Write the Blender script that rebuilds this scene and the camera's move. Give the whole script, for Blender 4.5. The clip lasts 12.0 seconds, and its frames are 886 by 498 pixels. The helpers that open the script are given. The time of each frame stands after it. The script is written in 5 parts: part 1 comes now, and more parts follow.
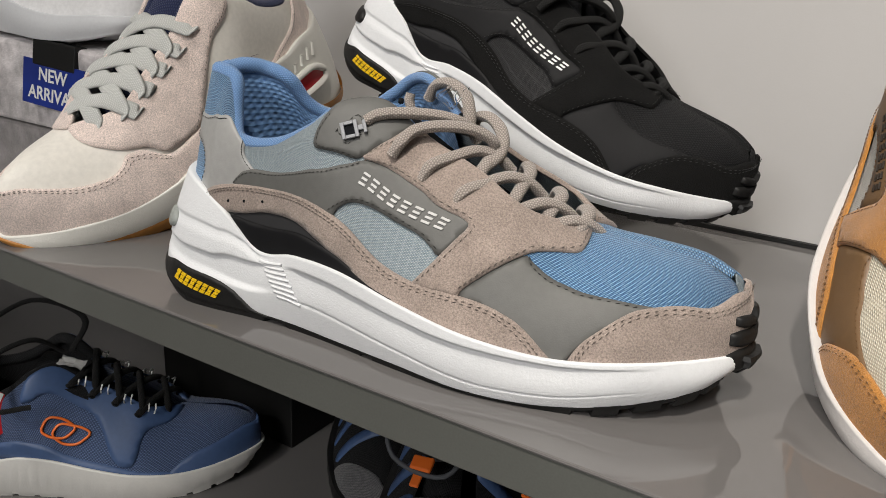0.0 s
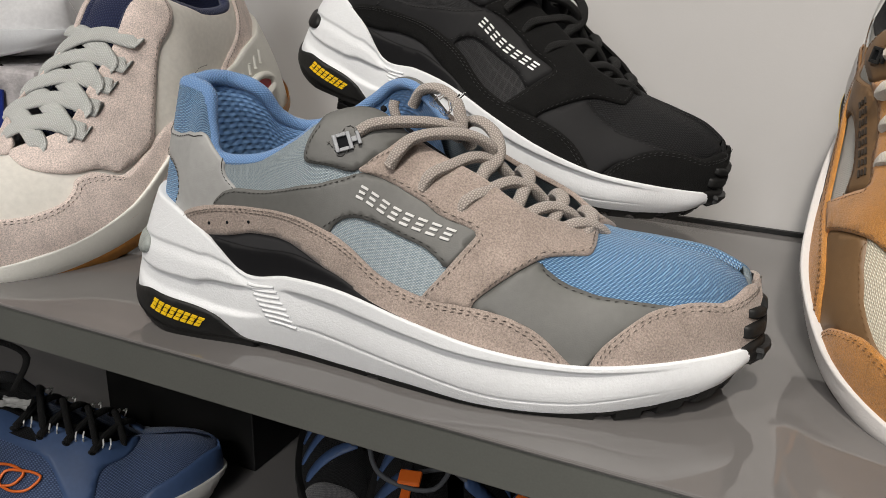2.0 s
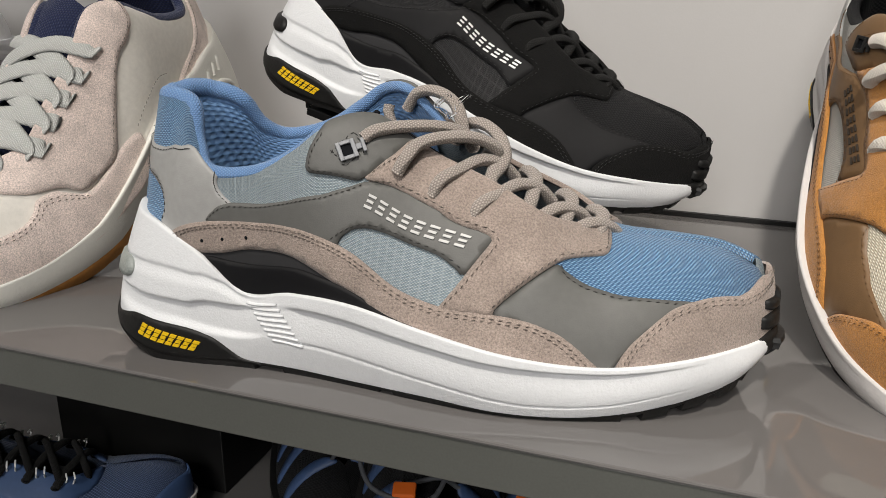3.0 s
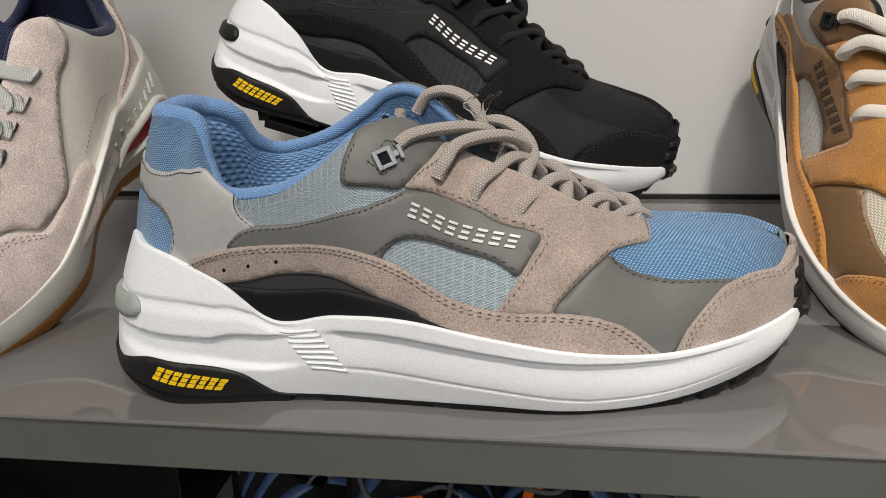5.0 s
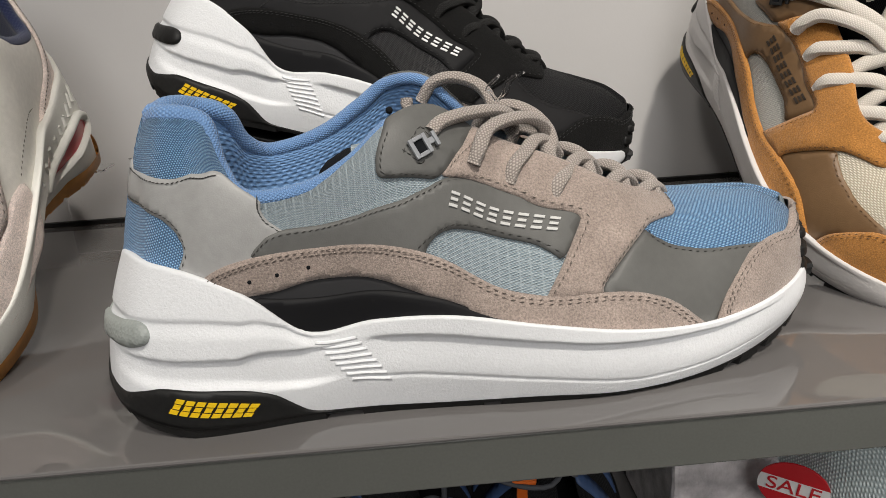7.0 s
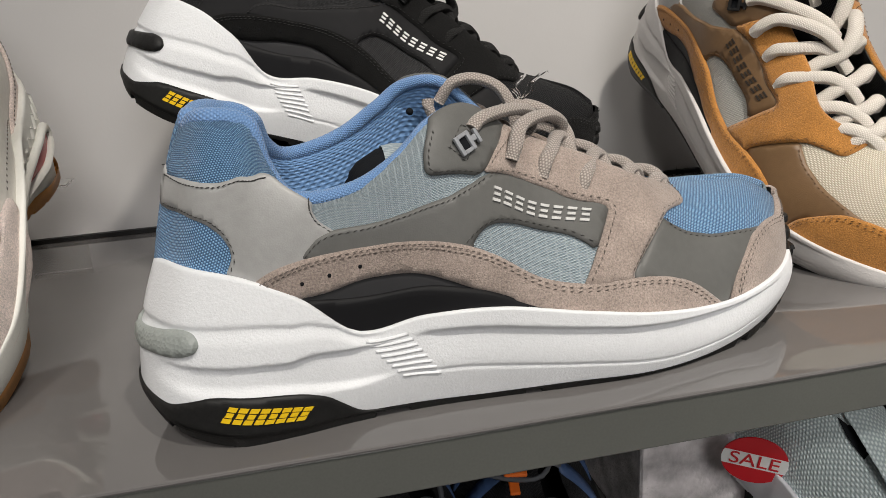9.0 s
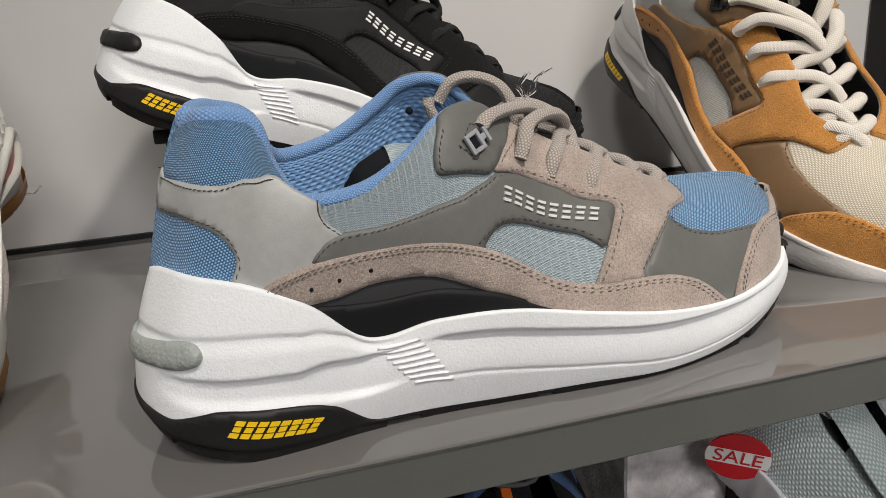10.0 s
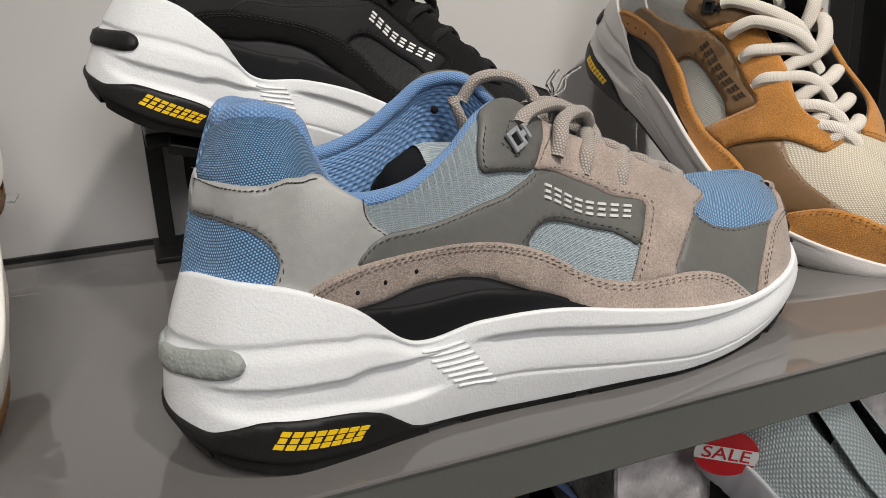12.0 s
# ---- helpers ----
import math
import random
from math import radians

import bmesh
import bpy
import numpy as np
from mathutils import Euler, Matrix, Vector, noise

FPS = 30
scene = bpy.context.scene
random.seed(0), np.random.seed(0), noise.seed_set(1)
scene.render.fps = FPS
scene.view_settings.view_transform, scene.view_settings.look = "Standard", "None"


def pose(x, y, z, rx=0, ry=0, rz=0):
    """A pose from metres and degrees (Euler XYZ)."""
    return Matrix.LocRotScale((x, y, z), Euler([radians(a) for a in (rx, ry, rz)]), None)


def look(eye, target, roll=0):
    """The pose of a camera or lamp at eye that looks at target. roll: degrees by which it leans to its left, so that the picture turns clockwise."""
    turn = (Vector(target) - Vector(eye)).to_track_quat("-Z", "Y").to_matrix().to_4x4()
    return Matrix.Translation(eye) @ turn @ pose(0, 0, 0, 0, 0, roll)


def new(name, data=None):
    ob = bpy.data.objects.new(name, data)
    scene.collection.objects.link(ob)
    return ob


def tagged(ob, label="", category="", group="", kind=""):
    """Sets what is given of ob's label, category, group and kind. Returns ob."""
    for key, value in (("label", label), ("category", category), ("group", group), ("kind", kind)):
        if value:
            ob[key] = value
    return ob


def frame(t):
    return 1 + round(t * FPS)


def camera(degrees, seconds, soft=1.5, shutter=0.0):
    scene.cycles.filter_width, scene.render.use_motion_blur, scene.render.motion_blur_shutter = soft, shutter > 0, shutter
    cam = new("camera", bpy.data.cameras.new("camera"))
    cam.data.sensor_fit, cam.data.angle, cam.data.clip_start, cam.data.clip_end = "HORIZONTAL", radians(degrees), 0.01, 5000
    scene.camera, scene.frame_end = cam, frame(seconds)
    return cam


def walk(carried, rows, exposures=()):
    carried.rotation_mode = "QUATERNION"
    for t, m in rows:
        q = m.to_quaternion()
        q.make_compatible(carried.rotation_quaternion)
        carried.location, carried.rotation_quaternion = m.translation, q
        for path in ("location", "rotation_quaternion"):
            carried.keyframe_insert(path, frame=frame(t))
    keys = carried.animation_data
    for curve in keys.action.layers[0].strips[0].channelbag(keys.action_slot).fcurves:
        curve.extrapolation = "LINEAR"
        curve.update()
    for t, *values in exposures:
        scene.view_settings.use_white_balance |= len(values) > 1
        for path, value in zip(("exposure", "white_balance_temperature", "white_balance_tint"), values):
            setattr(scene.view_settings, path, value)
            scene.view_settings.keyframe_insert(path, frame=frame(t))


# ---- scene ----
cam = camera(58.0, 12.0, soft=0.6)
PATH = [
    (0, (0.2048, -0.2503, 0.1729), (-0.6916, 1.2194, -0.4195), 3.2),
    (0.5, (0.2011, -0.2503, 0.1720), (-0.6752, 1.2312, -0.4204), 3.0),
    (1, (0.1929, -0.2539, 0.1720), (-0.6470, 1.2485, -0.4204), 2.7),
    (1.5, (0.1811, -0.2575, 0.1720), (-0.6079, 1.2740, -0.4177), 2.3),
    (2, (0.1629, -0.2593, 0.1729), (-0.5578, 1.3049, -0.4141), 1.7),
    (2.5, (0.1420, -0.2612, 0.1729), (-0.5005, 1.3368, -0.4141), 1.2),
    (3, (0.1238, -0.2630, 0.1720), (-0.4395, 1.3659, -0.4141), 0.6),
    (5, (0.0464, -0.2703, 0.1711), (-0.2084, 1.4323, -0.4168), -1.9),
    (5.5, (0.0264, -0.2666, 0.1683), (-0.1401, 1.4496, -0.4150), -2.5),
    (6, (0.0046, -0.2666, 0.1656), (-0.0719, 1.4578, -0.4122), -3.0),
    (6.5, (-0.0146, -0.2648, 0.1620), (-0.0046, 1.4633, -0.4095), -3.3),
    (7, (-0.0309, -0.2612, 0.1593), (0.0610, 1.4660, -0.4059), -3.5),
    (9, (-0.0937, -0.2612, 0.1583), (0.2612, 1.4369, -0.3931), -3.4),
    (9.5, (-0.1037, -0.2575, 0.1583), (0.3103, 1.4278, -0.3886), -3.4),
    (10, (-0.1147, -0.2475, 0.1556), (0.3540, 1.4242, -0.3895), -3.3),
    (10.5, (-0.1247, -0.2412, 0.1538), (0.3949, 1.4169, -0.3867), -3.0),
    (11, (-0.1365, -0.2393, 0.1538), (0.4250, 1.4069, -0.3831), -2.8),
    (11.5, (-0.1474, -0.2348, 0.1529), (0.4459, 1.4014, -0.3795), -2.8),
    (12, (-0.1511, -0.2293, 0.1520), (0.4632, 1.3996, -0.3786), -2.9),
]
walk(cam, [(t, look(eye, target, roll)) for t, eye, target, roll in PATH])

# ---- light ----
world = bpy.data.worlds.new("world")
scene.world = world
world.use_nodes = True
world.node_tree.nodes["Background"].inputs["Color"].default_value = (.9, .95, 1, 1)
world.node_tree.nodes["Background"].inputs["Strength"].default_value = .25


def lamp(name, kind, m, power, size, colour):
    data = bpy.data.lights.new(name, kind)
    data.energy, data.color = power, colour
    if kind == "AREA":
        data.shape, data.size = "DISK", size
    else:
        data.shadow_soft_size = size
    ob = new(name, data)
    ob.matrix_world = m
    return ob


SPOT = lamp("track_spot", "SPOT", look((.34, -.78, 1.42), (.20, .26, .06)), 93, .05, (1, .935, .845))
SPOT.data.spot_size, SPOT.data.spot_blend = radians(40), 1.0
# added fill disc that brightens the left shoes, no fitting of the shop
FILL_LEFT = lamp("track_spot_left", "AREA", look((-.62, -.72, 1.46), (-.38, .12, -.02)), 9, .25, (1, .95, .88))
for x in (.32, -.34):
    low = lamp("track_spot_low", "SPOT", look((x, -1.6, 1.3), (x - .03, .12, -.16)), 42, .05, (1, .96, .90))
    low.data.spot_size, low.data.spot_blend = radians(17), 1.0
# added soft fill from the front, hung free below the ceiling, not a fixture
FRONT_FILL = lamp("ceiling_panel_lamp", "AREA", look((.1, -2.4, 1.2), (0, .1, -.2)), 27, 1.0, (1, .975, .955))

# ---- materials ----


def material(name, colour, rough=.5, metal=0.0, coord="Object", fine=(), stains=(40, .12), bump=(), coat=0.0, sheen=0.0, shine=.5):
    """A surface: colour, mottled at a fine and a coarse scale, with relief. fine: (scale, amount); bump: (scale, height, kind)."""
    m = bpy.data.materials.new(name)
    m.use_nodes = True
    nt = m.node_tree
    b = nt.nodes["Principled BSDF"]
    b.inputs["Roughness"].default_value, b.inputs["Metallic"].default_value = rough, metal
    b.inputs["Coat Weight"].default_value, b.inputs["Sheen Weight"].default_value = coat, sheen
    b.inputs["Specular IOR Level"].default_value = shine
    tc = nt.nodes.new("ShaderNodeTexCoord")
    last = None
    base = nt.nodes.new("ShaderNodeRGB")
    base.outputs[0].default_value = (*colour, 1)
    last = base.outputs[0]
    for k, (scale, amount) in enumerate([g for g in (fine, stains) if g]):
        n = nt.nodes.new("ShaderNodeTexNoise")
        n.inputs["Scale"].default_value, n.inputs["Detail"].default_value = scale, 4
        nt.links.new(tc.outputs["Object"], n.inputs["Vector"])
        r = nt.nodes.new("ShaderNodeMapRange")
        r.inputs["From Min"].default_value, r.inputs["From Max"].default_value = .3, .7
        r.inputs["To Min"].default_value, r.inputs["To Max"].default_value = 1 - amount, 1 + amount
        nt.links.new(n.outputs["Fac"], r.inputs["Value"])
        mix = nt.nodes.new("ShaderNodeMix")
        mix.data_type, mix.blend_type = "RGBA", "MULTIPLY"
        mix.inputs["Factor"].default_value = 1
        nt.links.new(last, mix.inputs["A"])
        nt.links.new(r.outputs["Result"], mix.inputs["B"])
        last = mix.outputs["Result"]
    nt.links.new(last, b.inputs["Base Color"])
    height = None
    for scale, depth, kind in bump:
        if kind == "pebble":
            n = nt.nodes.new("ShaderNodeTexVoronoi")
            out = n.outputs["Distance"]
        else:
            n = nt.nodes.new("ShaderNodeTexNoise")
            n.inputs["Detail"].default_value = 3
            out = n.outputs["Fac"]
        n.inputs["Scale"].default_value = scale
        nt.links.new(tc.outputs["Object"], n.inputs["Vector"])
        bp = nt.nodes.new("ShaderNodeBump")
        bp.inputs["Strength"].default_value, bp.inputs["Distance"].default_value = 1, depth
        nt.links.new(out, bp.inputs["Height"])
        if height:
            nt.links.new(height, bp.inputs["Normal"])
        height = bp.outputs["Normal"]
    if height:
        nt.links.new(height, b.inputs["Normal"])
    return m


def math_node(nt, op, a, b=None):
    n = nt.nodes.new("ShaderNodeMath")
    n.operation = op
    for k, v in enumerate((a, b)):
        if v is None:
            continue
        if isinstance(v, (int, float)):
            n.inputs[k].default_value = v
        else:
            nt.links.new(v, n.inputs[k])
    return n.outputs[0]


def woven(name, dark, light, pitch=(.0016, .0012), rough=.7, lines=None, slant=0.0, depth=.0004, sheen=.2, shine=.35):
    """A knit or ripstop: coloured dark in the gaps and light on the raised threads, on the cloth's own metres. lines:
    every so many metres a heavier thread.
    """
    m = bpy.data.materials.new(name)
    m.use_nodes = True
    nt = m.node_tree
    b = nt.nodes["Principled BSDF"]
    b.inputs["Roughness"].default_value, b.inputs["Sheen Weight"].default_value = rough, sheen
    b.inputs["Specular IOR Level"].default_value = shine
    tc = nt.nodes.new("ShaderNodeTexCoord")
    sep = nt.nodes.new("ShaderNodeSeparateXYZ")
    nt.links.new(tc.outputs["UV"], sep.inputs[0])
    x = math_node(nt, "ADD", sep.outputs[0], math_node(nt, "MULTIPLY", sep.outputs[1], slant))
    y = sep.outputs[1]
    noise_node = nt.nodes.new("ShaderNodeTexNoise")
    noise_node.inputs["Scale"].default_value = 900
    nt.links.new(tc.outputs["UV"], noise_node.inputs["Vector"])
    wob = math_node(nt, "MULTIPLY", math_node(nt, "SUBTRACT", noise_node.outputs["Fac"], .5), 2.2)
    row = math_node(nt, "FLOOR", math_node(nt, "DIVIDE", y, pitch[1]))
    odd = math_node(nt, "MULTIPLY", math_node(nt, "MODULO", row, 2), math.pi)
    sx = math_node(nt, "SINE", math_node(nt, "ADD", math_node(nt, "ADD", math_node(nt, "MULTIPLY", x, 2 * math.pi / pitch[0]), odd), wob))
    sy = math_node(nt, "ABSOLUTE", math_node(nt, "SINE", math_node(nt, "MULTIPLY", y, math.pi / pitch[1])))
    h = math_node(nt, "MULTIPLY", math_node(nt, "ADD", math_node(nt, "MULTIPLY", sx, .5), .5), sy)
    if lines:
        lx = math_node(nt, "GREATER_THAN", math_node(nt, "SINE", math_node(nt, "MULTIPLY", x, 2 * math.pi / lines[0])), .86)
        ly = math_node(nt, "GREATER_THAN", math_node(nt, "SINE", math_node(nt, "MULTIPLY", y, 2 * math.pi / lines[1])), .9)
        h = math_node(nt, "MAXIMUM", h, math_node(nt, "MULTIPLY", math_node(nt, "MAXIMUM", math_node(nt, "MULTIPLY", lx, .75), math_node(nt, "MULTIPLY", ly, .6)), .52))
    ramp = nt.nodes.new("ShaderNodeMix")
    ramp.data_type = "RGBA"
    ramp.inputs["A"].default_value, ramp.inputs["B"].default_value = (*dark, 1), (*light, 1)
    nt.links.new(h, ramp.inputs["Factor"])
    nt.links.new(ramp.outputs["Result"], b.inputs["Base Color"])
    bp = nt.nodes.new("ShaderNodeBump")
    bp.inputs["Distance"].default_value = depth
    nt.links.new(h, bp.inputs["Height"])
    nt.links.new(bp.outputs["Normal"], b.inputs["Normal"])
    return m


def suede(name, c, sheen=.25):
    return material(name, c, .95, fine=(1300, .30), stains=(60, .15), bump=((1800, .0005, "noise"), (350, .0003, "noise")), sheen=sheen, shine=.15)


def leather(name, c, rough=.5, shine=.5):
    return material(name, c, rough, shine=shine, fine=(300, .05), stains=(25, .05), bump=((1500, .00004, "pebble"), (3000, .00003, "noise")))


def foam(name, c, rough=.55):
    return material(name, c, rough, fine=(400, .02), stains=(18, .03), bump=((950, .00022, "noise"), (2600, .00006, "noise")))


TAUPE = suede("taupe_suede", (.315, .258, .226))
GREY_NUBUCK = leather("dark_grey_synthetic_leather", (.105, .105, .10), .55)
LIGHT_GREY = leather("light_grey_synthetic_leather", (.33, .33, .325), .42)
# highlights on the blue threads are put into the light tone
BLUE_KNIT = woven("blue_mesh", (.025, .085, .20), (.29, .53, .78), (.0016, .0008), slant=.5)
BLUE_LINING = woven("blue_collar_lining", (.125, .25, .475), (.195, .35, .61), (.0044, .0028), .6, depth=.0005)
BLUE_PIPING = woven("blue_collar_binding", (.12, .24, .47), (.20, .35, .62), (.0011, .0009), .6)
RIPSTOP = woven("grey_blue_ripstop", (.19, .25, .29), (.44, .49, .51), (.0018, .0006), .55, lines=(.0036, .0040))
WHITE_FOAM = foam("white_foam", (.73, .745, .765))
RUBBER = material("black_rubber", (.010, .010, .010), .5, shine=.3, fine=(500, .2), bump=((700, .0001, "noise"),))
GLOSS_BLACK = material("black_shank", (.006, .006, .007), .6, shine=.2, stains=(30, .1))
SHANK_GREY = material("charcoal_shank", (.030, .030, .032), .7, shine=.25, stains=(30, .1))
YELLOW = material("yellow_print", (.85, .55, .01), .45, stains=())
LACE_GREY = woven("taupe_grey_lace", (.23, .20, .18), (.50, .445, .405), (.0012, .0010), .8, depth=.0003)
SILVER_PRINT = material("pale_grey_print", (.55, .55, .54), .35, stains=())
STITCH = material("dark_grey_thread", (.05, .048, .045), .8, stains=())
TAUPE_STITCH = material("taupe_thread", (.13, .11, .095), .8, stains=())
HEEL_GREY = material("grey_green_rubber", (.30, .325, .31), .45, bump=((650, .0003, "pebble"),))
BUCKLE_GREY = material("grey_plastic", (.27, .28, .30), .35, stains=())
DARK_INSIDE = material("dark_tongue_cloth", (.010, .011, .013), .95, shine=.1, bump=((1500, .0003, "noise"),))

BLACK_SUEDE = suede("black_suede", (.007, .007, .007), .02)
BLACK_KNIT = woven("black_mesh", (.008, .008, .009), (.018, .019, .020), (.0022, .0011), sheen=.02, shine=.15)
BLACK_GREY = leather("charcoal_synthetic_leather", (.013, .013, .014), .7, .2)
BLACK_RIB = woven("black_ripstop", (.006, .006, .007), (.04, .04, .042), (.0010, .0009), .6, lines=(.0035, .007), sheen=.02)
WHITE_PRINT = material("white_print", (.78, .78, .77), .4, stains=())
LACE_BLACK = woven("black_lace", (.008, .008, .008), (.025, .025, .025), (.0016, .0007), .8, sheen=.02, shine=.15)
BLACK_THREAD = material("black_thread", (.03, .03, .03), .8, stains=())

TAN_SUEDE = suede("tan_suede", (.40, .178, .043))
BROWN_LEATHER = leather("brown_synthetic_leather", (.15, .085, .038), .5)
CREAM_KNIT = woven("cream_mesh", (.42, .37, .28), (.72, .67, .56), (.0022, .0011))
CREAM_RIB = woven("grey_cream_ripstop", (.3, .3, .28), (.55, .54, .5), (.0010, .0009), .55, lines=(.0034, .0068))
LACE_CREAM = woven("cream_lace", (.58, .53, .47), (.78, .73, .67), (.0016, .0007), .8)
DARK_PRINT = material("dark_brown_print", (.03, .022, .016), .45, stains=())
BROWN_THREAD = material("brown_thread", (.14, .07, .025), .8, stains=())
GREY_FOAM = foam("warm_grey_foam", (.55, .53, .52))

PINK_SUEDE = suede("pale_pink_suede", (.72, .61, .56))
CREAM_LEATHER = leather("off_white_leather", (.78, .75, .69), .5)
LACE_PALE = woven("pale_grey_lace", (.50, .51, .49), (.72, .73, .71), (.0016, .0007), .8)
GUM = material("gum_rubber", (.42, .18, .035), .5, fine=(300, .1))
IVORY_FOAM = foam("ivory_foam", (.74, .73, .68))
RED = material("red_plastic", (.45, .01, .02), .3)
NAVY_LINING = woven("navy_lining", (.006, .012, .05), (.02, .03, .09), (.002, .0012), .8)

SHELF_TOP = material("grey_gloss_laminate", (.14, .133, .131), .045, fine=(3000, .03), stains=(9, .05), bump=((4, .0004, "noise"),), coat=.3)
SHELF_EDGE = material("grey_green_edge", (.095, .098, .090), .20, fine=(900, .04), stains=(12, .06))
WALL_PAINT = material("pale_grey_panel", (.47, .46, .455), .5, stains=(5, .04), bump=((600, .00005, "noise"),))
DARK_METAL = material("black_powder_coat", (.008, .008, .008), .5, shine=.3)
ROOM_WHITE = material("room_paint", (.62, .61, .60), .8)
FLOOR_MAT = material("grey_floor", (.25, .24, .23), .5)
NAVY_KNIT = woven("navy_mesh", (.022, .042, .10), (.12, .18, .33), (.0022, .0014))
NAVY_LEATHER = leather("navy_synthetic", (.048, .09, .20), .5)
ORANGE = material("orange_print", (.80, .16, .02), .45, stains=())
# ---- the form of a low sneaker: x from heel to toe, y away from the outer side, z up, in metres ----
UP_BASE = [(-0.1481, -0.0053, 0.0359), (-0.1432, -0.0117, 0.0357), (-0.1330, -0.0247, 0.0360), (-0.1160, -0.0331, 0.0370), (-0.1021, -0.0368, 0.0361), (-0.0855, -0.0359, 0.0348),
           (-0.0647, -0.0347, 0.0335), (-0.0475, -0.0362, 0.0332), (-0.0318, -0.0382, 0.0327), (-0.0142, -0.0395, 0.0331), (0.0063, -0.0409, 0.0290), (0.0337, -0.0413, 0.0255),
           (0.0601, -0.0385, 0.0210), (0.0876, -0.0301, 0.0185), (0.1155, -0.0184, 0.0188), (0.1379, 0.0008, 0.0200), (0.1530, 0.0272, 0.0200)]
UP_TOP = [(-0.1248, -0.0053, 0.1172), (-0.1221, -0.0130, 0.1199), (-0.1146, -0.0196, 0.1208), (-0.1008, -0.0209, 0.1176), (-0.0948, -0.0255, 0.1015), (-0.0863, -0.0307, 0.0918),
          (-0.0660, -0.0285, 0.0927), (-0.0483, -0.0241, 0.1011), (-0.0331, -0.0184, 0.1128), (-0.0152, -0.0076, 0.1152), (0.0071, -0.0036, 0.1000), (0.0340, -0.0022, 0.0887),
          (0.0622, -0.0034, 0.0754), (0.0861, 0.0211, 0.0674), (0.1079, 0.0231, 0.0651), (0.1292, 0.0251, 0.0624), (0.1457, 0.0272, 0.0547)]
UP_ROUND = [1.241, 1.079, 1.126, 1.377, 1.816, 2.182, 2.291, 2.268, 1.924, 1.553, 1.344, 1.265, 1.341, 1.750, 1.900, 2.000, 2.311]
SOLE_LOW = [(-0.1556, -0.0053, 0.0190), (-0.1507, -0.0232, 0.0156), (-0.1397, -0.0372, 0.0099), (-0.1196, -0.0450, 0.0049), (-0.0977, -0.0437, 0.0031), (-0.0747, -0.0397, 0.0035),
            (-0.0473, -0.0373, 0.0028), (-0.0173, -0.0379, 0.0021), (0.0177, -0.0402, 0.0024), (0.0524, -0.0399, 0.0012), (0.0868, -0.0318, 0.0019), (0.1180, -0.0188, 0.0070),
            (0.1433, 0.0013, 0.0139), (0.1504, 0.0272, 0.0186)]
SOLE_TOP = [(-0.1434, -0.0053, 0.0664), (-0.1392, -0.0144, 0.0676), (-0.1284, -0.0285, 0.0669), (-0.1092, -0.0378, 0.0633), (-0.0892, -0.0403, 0.0533), (-0.0686, -0.0388, 0.0371),
            (-0.0422, -0.0410, 0.0412), (-0.0131, -0.0438, 0.0413), (0.0217, -0.0455, 0.0351), (0.0558, -0.0439, 0.0294), (0.0900, -0.0341, 0.0258), (0.1215, -0.0200, 0.0275),
            (0.1472, 0.0053, 0.0280), (0.1572, 0.0272, 0.0275)]
HEEL_Y, MIRROR_Y = -0.0053, 0.0272
FAR_RISE = [0.0043, 0.0018, -0.0008, -0.0022, 0.0012, 0.0048, 0.0087, 0.0110, 0.0094, 0.0074, 0.0025, -0.0004, -0.0000, 0.0004, 0.0013, 0.0025, 0.0042]      # how much higher the inner side's edge is


def spline(table, u):
    """Catmull-Rom through the rows of table; u from 0 to 1, an array."""
    a = np.asarray(table, float).reshape(len(table), -1)
    n = len(a) - 1
    first, last = a[1].copy(), a[-2].copy()
    if a.shape[1] == 3:
        first[1] = 2 * HEEL_Y - first[1]
        last[1] = 2 * MIRROR_Y - last[1]
    a = np.vstack([first, a, last])
    s = np.clip(np.asarray(u, float), 0, 1) * n
    i = np.minimum(s.astype(int), n - 1)
    f = (s - i)[..., None]
    p0, p1, p2, p3 = a[i], a[i + 1], a[i + 2], a[i + 3]
    return p1 + .5 * f * (p2 - p0 + f * (2 * p0 - 5 * p1 + 4 * p2 - p3 + f * (3 * (p1 - p2) + p3 - p0)))


def folded(u):
    """u from 0 (heel) over 1 (toe) to 2 (heel, by the inner side), or below 0 for the inner side too: the half and which side."""
    u = np.asarray(u, float)
    far = (u > 1) | (u < 0)
    return np.where(u > 1, 2 - u, np.abs(u)), far


def mirrored(p, half, far):
    """The inner side mirrors the outer one; its middle line bends from the heel's to the toe's."""
    mid = HEEL_Y + (MIRROR_Y - HEEL_Y) * half
    p[..., 1] = np.where(far, 2 * mid - p[..., 1], p[..., 1])
    return p


def upper(u, a):
    """The upper's skin: a from 0 (at the sole) to 1 (collar, throat and ridge)."""
    half, far = folded(u)
    half, a = np.broadcast_arrays(half, np.asarray(a, float))
    far = np.broadcast_to(far, half.shape)
    b, t, p = spline(UP_BASE, half), spline(UP_TOP, half), spline(UP_ROUND, half)[..., 0]
    t[..., 2] += np.where(far, np.interp(half, np.linspace(0, 1, len(FAR_RISE)), FAR_RISE), 0)
    t[..., 1] = np.minimum(t[..., 1], HEEL_Y + (MIRROR_Y - HEEL_Y) * half)
    th = np.clip(a, 0, 1) * np.pi / 2
    flat = 1 - np.maximum(np.cos(th), 0) ** (2 / p)
    rise = np.sin(th) ** (2 / p)
    q = b + (t - b) * np.stack([flat, flat, rise], -1)
    return mirrored(q, half, far)


def step(x, lo, hi):
    f = np.clip((x - lo) / (hi - lo), 0, 1)
    return f * f * (3 - 2 * f)


def along(xs, bs):
    return lambda x: np.interp(x, xs, bs)


